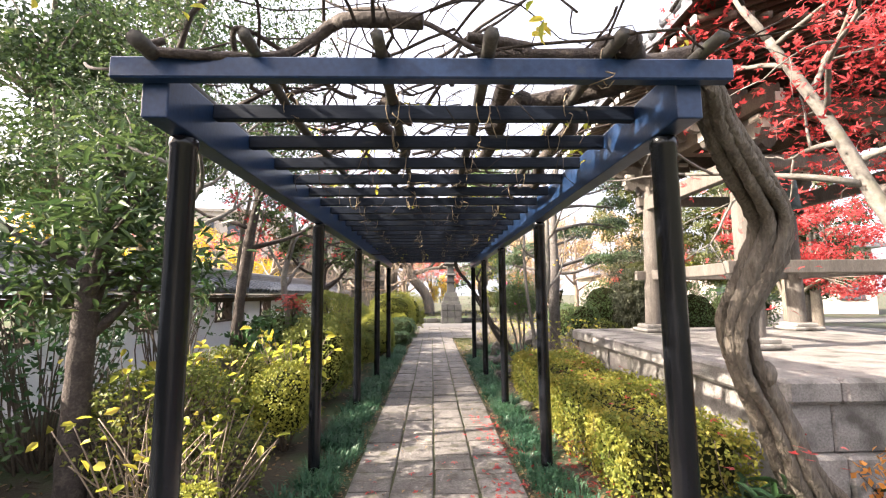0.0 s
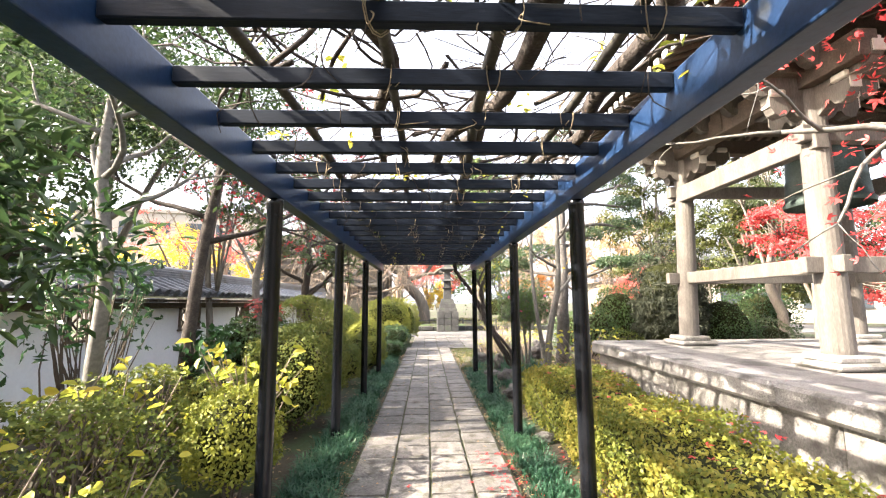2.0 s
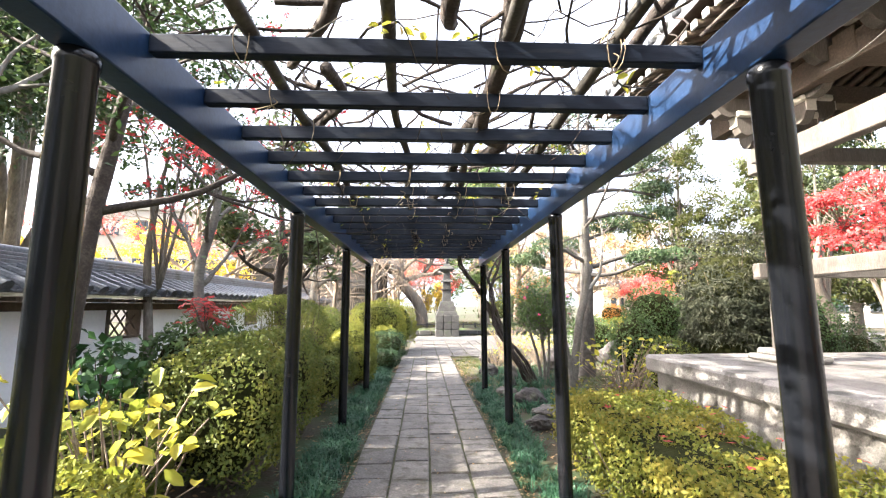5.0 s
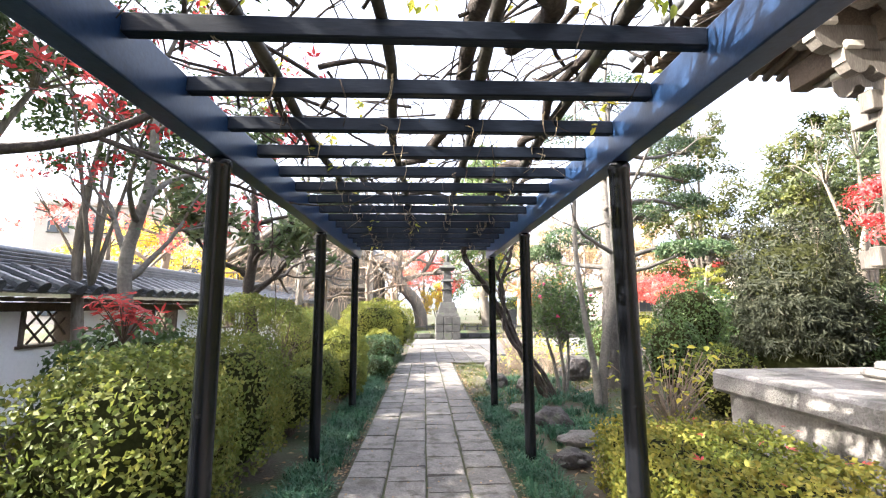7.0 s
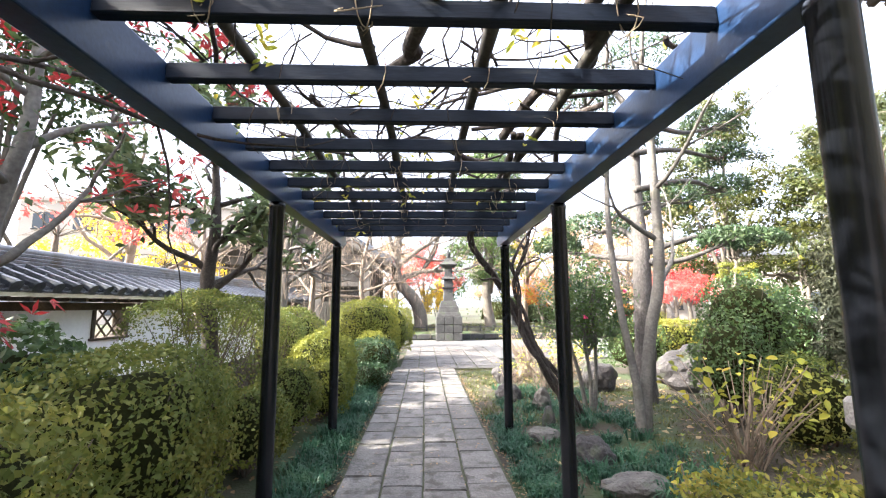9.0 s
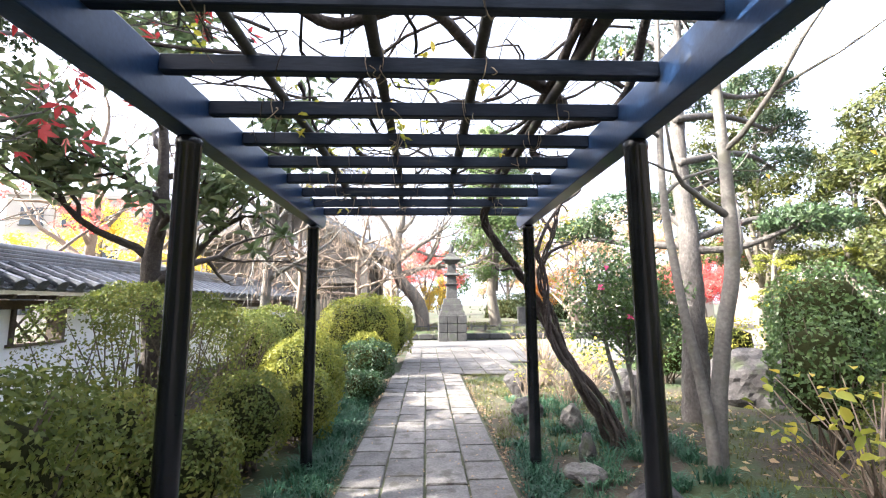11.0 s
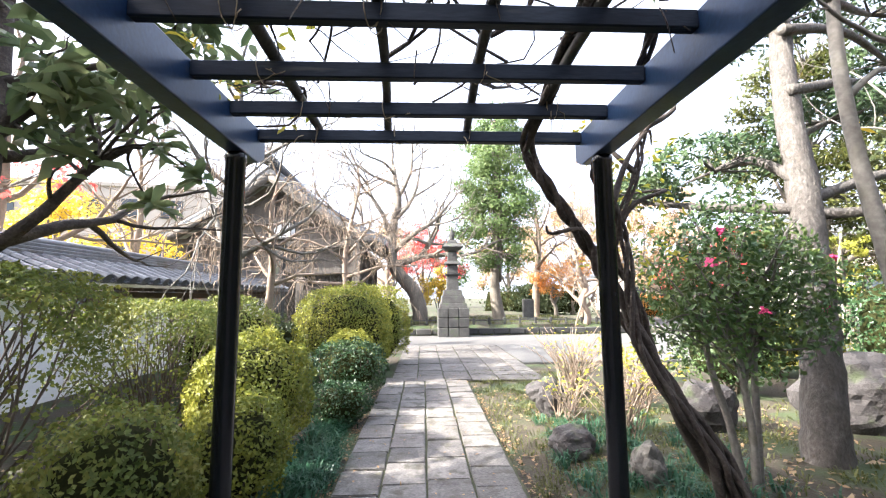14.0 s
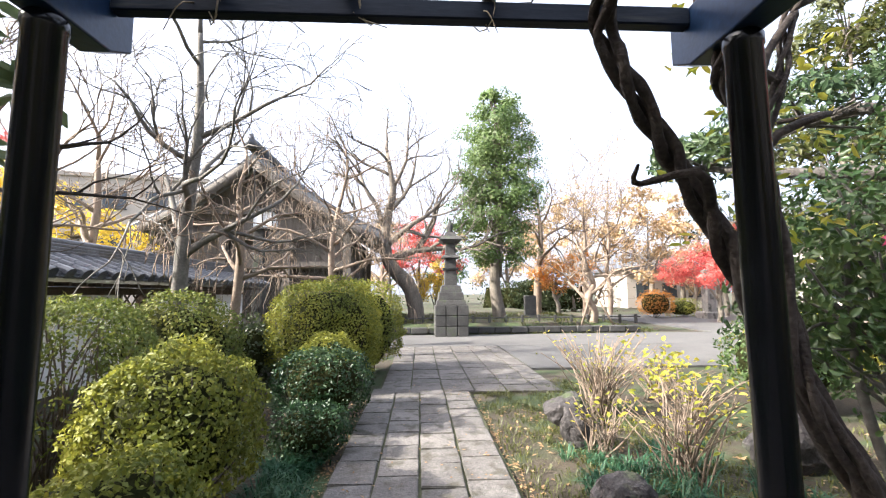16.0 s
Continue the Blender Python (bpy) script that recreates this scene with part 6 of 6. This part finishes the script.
crown((17.6, 33, 0), 1.6, 0.14, [(0, 0, 2.8, 2.0, 1.8, 1.4), (1.5, 0, 4.2, 1.7, 1.5, 1.2)], L_RED, "red maple standing behind the lane", 169, 3500, 0.16, name="maple")
for k, (x, y, s, mt) in enumerate(((13.4, 14.6, 1.15, L_PALE), (13.6, 5.2, 1.0, L_CONIFER), (15.5, 9.0, 1.15, L_EVERG))):
    crown((x, y, 0), 2.0 * s, 0.16, [(0.1, 0, 2.2 * s, 1.5 * s, 1.4 * s, 0.9 * s), (0.9 * s, 0.2, 3.3 * s, 1.2 * s, 1.2 * s, 0.7 * s), (-0.8 * s, 0, 3.6 * s, 1.2 * s, 1.1 * s, 0.7 * s), (0.1, 0.1, 4.6 * s, 1.3 * s, 1.2 * s, 0.8 * s), (0.5, 0, 5.6 * s, 0.9 * s, 0.9 * s, 0.7 * s)], mt, "full leafy evergreen tree in the garden", 240 + k, 5000, 0.16, group="garden evergreens")
# pale conifers and trained domes beyond the platform
for k, (x, y, s) in enumerate(((16.5, 18.5, 1.15), (19, 24, 1.2), (18, 11.5, 1.1))):
    crown((x, y, 0), 2.2, 0.2, [(0, 0, 2.4 * s, 2.0 * s, 1.9 * s, 1.3 * s), (0.3, 0, 4.2 * s, 1.8 * s, 1.7 * s, 1.2 * s), (-0.2, 0, 5.8 * s, 1.4 * s, 1.3 * s, 1.1 * s), (0, 0, 7.2 * s, 0.9 * s, 0.9 * s, 0.9 * s)], L_PALE, "soft pale green conifer in the garden", 170 + k, 5600, 0.27, group="pale conifers", name="conifer", width=0.4)
for k, (x, y, z, s) in enumerate(((8.3, 16.0, 2.3, 0.9), (9.2, 16.4, 1.8, 0.8), (7.7, 15.6, 1.5, 0.7), (8.9, 15.2, 1.2, 0.9), (10.0, 16.0, 2.5, 0.7))):
    crown((x, y, 0), z * 0.7, 0.07, [(0, 0, z, 0.55 * s, 0.5 * s, 0.28 * s)], L_BALL, "trained tree with a flat golden-green dome", 180 + k, 1200, 0.06, group="trained domes")
crown((9.4, 11.0, 0), 1.6, 0.11, [(0, 0, 2.6, 1.2, 1.2, 0.6), (0.9, -0.6, 3.2, 1.2, 1.1, 0.6), (-0.7, 0.2, 3.3, 1.0, 1.0, 0.5), (0.1, -1.2, 1.9, 1.1, 1.1, 0.5), (0.2, 0.1, 3.9, 0.9, 0.9, 0.4)], L_RED, "broad red maple beyond the bell tower", 186, 9000, 0.085, name="maple")
crown((14.0, 28.5, 0), 1.4, 0.11, [(0, 0, 2.5, 1.7, 1.4, 0.8), (1.0, 0, 3.2, 1.3, 1.2, 0.7), (-0.9, 0, 2.0, 1.2, 1.1, 0.7)], L_PINKRED, "red maple standing across the lane", 189, 3200, 0.12, name="maple")
for k, (x, y, z) in enumerate(((8.9, 17.2, 1.0), (11.4, 15.6, 0.92))):
    crown((x, y, 0), 2.6 * z, 0.15, [(0, 0, 2.9 * z, 1.7, 1.6, 0.8), (1.1, 0.3, 3.9 * z, 1.5, 1.4, 0.8), (-1.0, 0, 4.4 * z, 1.5, 1.4, 0.8), (0.4, 0.2, 5.3 * z, 1.6, 1.4, 0.8), (-0.4, 0, 6.3 * z, 1.3, 1.2, 0.8), (0.3, 0, 7.2 * z, 0.9, 0.9, 0.6), (1.5, -0.4, 2.2 * z, 1.2, 1.2, 0.6)], L_LEMON, "light yellow-green tree with layered fine foliage", 270 + k, 14000, 0.15, group="yellow-green trees", width=0.4)
crown((10.5, 6.0, 0), 1.0, 0.1, [(0, 0, 1.4, 1.6, 1.5, 0.9), (1.4, 0, 1.6, 1.2, 1.2, 0.8)], L_ORANGE, "orange azalea mound beyond the platform", 187, 4000, 0.08)
crown((10.4, 13.4, 0), 2.0, 0.14, [(0, 0, 3.6, 1.3, 1.2, 0.5), (0.9, 0.3, 4.4, 1.2, 1.1, 0.45), (-0.8, 0.2, 4.9, 1.1, 1.0, 0.45), (0.1, 0, 5.6, 1.0, 0.9, 0.4)], L_PALE, "layered pale pine behind the shrubs", 188, 4000, 0.09, name="pine", width=0.25)


def house(at, size, turn, label, roof=2.2):
    t = holder("house", at, label, "house")
    t.rotation_euler = (0, 0, radians(turn))
    w, d, h = size
    blocks("wall", [((0, 0, h / 2), (w, d, h))], M_BUILDING, t, 0.02)
    if roof:
        a, b = w / 2 + 0.7, d / 2 + 0.7
        vs = [(-a, -b, h), (a, -b, h), (a, b, h), (-a, b, h), (-a * 0.6, 0, h + roof), (a * 0.6, 0, h + roof)]
        vs += [(x, y, z + 0.2) for x, y, z in vs]
        mesh_ob("roof", vs, [(3, 2, 1, 0), (6, 7, 11, 10), (8, 9, 10, 11), (7, 8, 11), (9, 6, 10), (0, 1, 7, 6), (1, 2, 8, 7), (2, 3, 9, 8), (3, 0, 6, 9)], M_TILE, t)
        ribs = []
        for x in np.arange(-a + 0.2, a, 0.4):
            f = min(1, (a - abs(x)) / (a * 0.4))
            for s in (-1, 1):
                ribs.append(([(x, s * b, h + 0.24), (x, s * b * (1 - f), h + 0.24 + roof * f)], [0.08, 0.08]))
        tubes("roof_tiles", ribs, M_TILE, t, 5)
    else:
        blocks("parapet", [((0, 0, h + 0.15), (w + 0.3, d + 0.3, 0.3))], M_BUILDING, t, 0.03)
    for row in range(max(1, int(h // 3))):
        for i in range(int(w // 2.4)):
            x = -w / 2 + 1.5 + i * 2.4
            z = 1.6 + row * 3
            blocks("window", [((x, -d / 2 - 0.02, z), (1.3, 0.06, 1.2))], M_PANE, t, 0)
            blocks("window_sill", [((x, -d / 2 - 0.05, z - 0.62), (1.42, 0.08, 0.07))], M_DARKSTONE, t, 0)
            blocks("window_frame", [((x, -d / 2 - 0.05, z), (0.06, 0.08, 1.2))], M_DARKSTONE, t, 0)


house((-22, 41, 0), (14, 8, 9.0), 12, "long beige flat-roofed building beyond the wall", 0)
house((26, 33, 0), (10, 8, 4.4), -20, "house with a blue-grey tiled hip roof beyond the garden", 2.2)
house((23, 50, 0), (9, 7, 3.4), 0, "white low house seen through the far trees", 1.6)
# woods that close the view all round
rngw = np.random.default_rng(190)
for k in range(14):
    a = radians(-150 + k * 21.5)
    x, y = 60 * math.sin(a), 12 + 58 * math.cos(a)
    if y > 40 and -14 < x < 30:
        continue
    crown((x, y, 0), 3.5, 0.35, [(rngw.normal(0, 3), rngw.normal(0, 2), rngw.uniform(3, 8), 4.5, 3.5, 2.6) for i in range(6)], [L_EVERG, L_TAN, L_PALE][k % 3], "broad tree in the surrounding woods", 191 + k, 900, 0.8, group="background trees")

# ---- ground cover ----


def turf(name, label, x0, x1, y0, y1, n, mat, length, width, seed, clump=0.05, per=30):
    """Tufts of arching blades, each blade bent once."""
    rng = np.random.default_rng(seed)
    m = max(1, n // per)
    cx, cy, cs = rng.uniform(x0, x1, m), rng.uniform(y0, y1, m), rng.uniform(0.6, 1.15, m)
    i = rng.integers(0, m, n)
    x, y = cx[i] + rng.normal(0, clump, n), cy[i] + rng.normal(0, clump, n)
    ok = ~((x > -0.57) & (x < 0.9) & (y < 15.5))
    x, y, i = x[ok], y[ok], i[ok]
    z = np.array([ground_height(a, b) for a, b in zip(x, y)]) + 0.004
    n = len(x)
    a = np.arctan2(y - cy[i], x - cx[i]) + rng.normal(0, 0.6, n)
    out = np.stack([np.cos(a), np.sin(a), np.zeros(n)], 1)
    side = np.stack([-np.sin(a), np.cos(a), np.zeros(n)], 1) * (width * rng.uniform(0.7, 1.2, n))[:, None] / 2
    ln = (length * cs[i] * rng.uniform(0.6, 1.2, n))[:, None]
    reach = rng.uniform(0.15, 0.5, (n, 1))
    p = np.stack([x, y, z], 1)
    q = p + out * ln * reach + (0, 0, 1) * ln * 0.62
    t = q + out * ln * (reach + 0.12) + (0, 0, 1) * ln * rng.uniform(-0.3, 0.25, (n, 1))
    v = np.stack([p - side * 0.7, p + side * 0.7, q + side, q - side, t], 1).reshape(-1, 3)
    k = np.arange(n)[:, None] * 5
    f = np.concatenate([k + (0, 1, 2), k + (0, 2, 3), k + (3, 2, 4)])
    ob = mesh_ob(name, v, [tuple(r) for r in f.tolist()], mat)
    return tagged(ob, label, "grass", kind="stuff")


turf("lily_turf", "blue-green lily turf edging the path", -1.02, -0.63, 2.0, 13.4, 13000, L_GRASS, 0.17, 0.011, 200, 0.035)
turf("lily_turf", "blue-green lily turf edging the path", 0.98, 1.3, 2.0, 11.0, 8500, L_GRASS, 0.13, 0.011, 201, 0.035)
turf("lily_turf", "blue-green lily turf among the rocks", 1.3, 2.7, 8.3, 13.2, 5000, L_GRASS, 0.16, 0.012, 202, 0.04)
turf("short_grass", "thin yellowing grass on the bank", 0.95, 2.6, 10.6, 16.5, 7000, L_MOSSGRASS, 0.07, 0.009, 203, 0.07, 18)
turf("short_grass", "thin mossy grass under the trees", 2.5, 5.4, 8.4, 13.6, 4500, L_MOSSGRASS, 0.06, 0.012, 205, 0.08, 18)
turf("short_grass", "thin grass along the raised garden", -3, 9, 24.0, 32.0, 5500, L_MOSSGRASS, 0.16, 0.026, 204, 0.18, 18)


def litter(name, label, n, x0, x1, y0, y1, mat, size, seed, star=False):
    rng = np.random.default_rng(seed)
    x, y = rng.uniform(x0, x1, n), rng.uniform(y0, y1, n)
    z = np.array([(0.012 if (-0.53 < a < 0.86 and b < 21) else ground_height(a, b) + 0.012) for a, b in zip(x, y)])
    return tagged(leaves(name, np.stack([x, y, z], 1), np.tile((0, 0, 1.0), (n, 1)), size, size * (0.3 if star else 0.55), mat, None, rng, star, 0.25), label, "fallen leaves", kind="stuff")


litter("fallen_leaves", "red maple leaves fallen beside the path", 700, 0.6, 1.7, 0.5, 5.6, L_RED, 0.05, 210, True)
litter("fallen_leaves", "red maple leaves fallen on the path", 90, -0.6, 0.9, 0.5, 5.0, L_RED, 0.05, 211, True)
litter("fallen_leaves", "dry brown leaves on the soil", 2200, -3.6, -0.6, 0.5, 15, L_LITTER, 0.06, 212)
litter("fallen_leaves", "dry brown leaves on the soil", 2400, 0.9, 4.2, 1.0, 15, L_LITTER, 0.06, 213)
litter("fallen_leaves", "dry leaves scattered on the path", 520, -0.55, 0.88, 0, 16, L_LITTER, 0.032, 214)
litter("fallen_leaves", "dry leaves caught along the path edge", 1100, -0.66, -0.53, 0.5, 15.2, L_LITTER, 0.035, 216)
litter("fallen_leaves", "dry leaves caught along the path edge", 1100, 0.86, 0.99, 0.5, 15.2, L_LITTER, 0.035, 217)
litter("fallen_leaves", "large dry magnolia leaves on the mossy ground", 120, 1.4, 5.0, 8.0, 14.0, L_TAN, 0.12, 218)
litter("fallen_leaves", "red maple leaves on the hedge top", 60, 1.55, 2.4, 2.0, 7.0, L_RED, 0.05, 215, True).location.z = 0.64


# ---- paving slabs, the pieces of the path ----
def paving():
    rng = np.random.default_rng(220)

    def slab_mesh(sx, sy, k):
        bm = bmesh.new()
        bmesh.ops.create_cube(bm, size=1.0, matrix=Matrix.Diagonal((sx, sy, 0.05, 1)))
        for v in bm.verts:
            v.co.x += rng.normal(0, 0.004)
            v.co.y += rng.normal(0, 0.008)
        bmesh.ops.bevel(bm, geom=[e for e in bm.edges if all(v.co.z > 0 for v in e.verts)], offset=0.007, segments=2, affect="EDGES")
        me = bpy.data.meshes.new("paver")
        bm.to_mesh(me)
        bm.free()
        me.materials.append(M_PAVER)
        return me
    shapes = {}
    cols = [(-0.53, -0.19), (-0.18, 0.15), (0.16, 0.50), (0.51, 0.86)]

    def lay(x, y, sx, sy):
        key = (round(sx, 2), round(sy, 2), int(rng.integers(0, 3)))
        if key not in shapes:
            shapes[key] = slab_mesh(key[0], key[1], 0)
        o = new("paver", shapes[key])
        o.parent = path
        o.location = (x, y, -0.018 + rng.normal(0, 0.0025))
        o.rotation_euler = (rng.normal(0, 0.006), rng.normal(0, 0.006), rng.normal(0, 0.008))
    for a, b in cols:
        y = -1.4 + rng.uniform(0, 0.12)
        while y < 15.4:
            ln = float(rng.choice([0.34, 0.38, 0.42, 0.46]))
            lay((a + b) / 2, y + ln / 2, b - a - 0.008, ln - 0.01 - 0.012 * rng.random())
            y += ln
    for a, b in [(-0.42, 0.02), (0.03, 0.48), (0.49, 0.95), (0.96, 1.42), (1.43, 1.88), (1.89, 2.22)]:
        y = 15.5
        while y < 20.8:
            ln = float(rng.choice([0.42, 0.46, 0.5]))
            lay((a + b) / 2, y + ln / 2, b - a - 0.008, ln - 0.012)
            y += ln


paving()
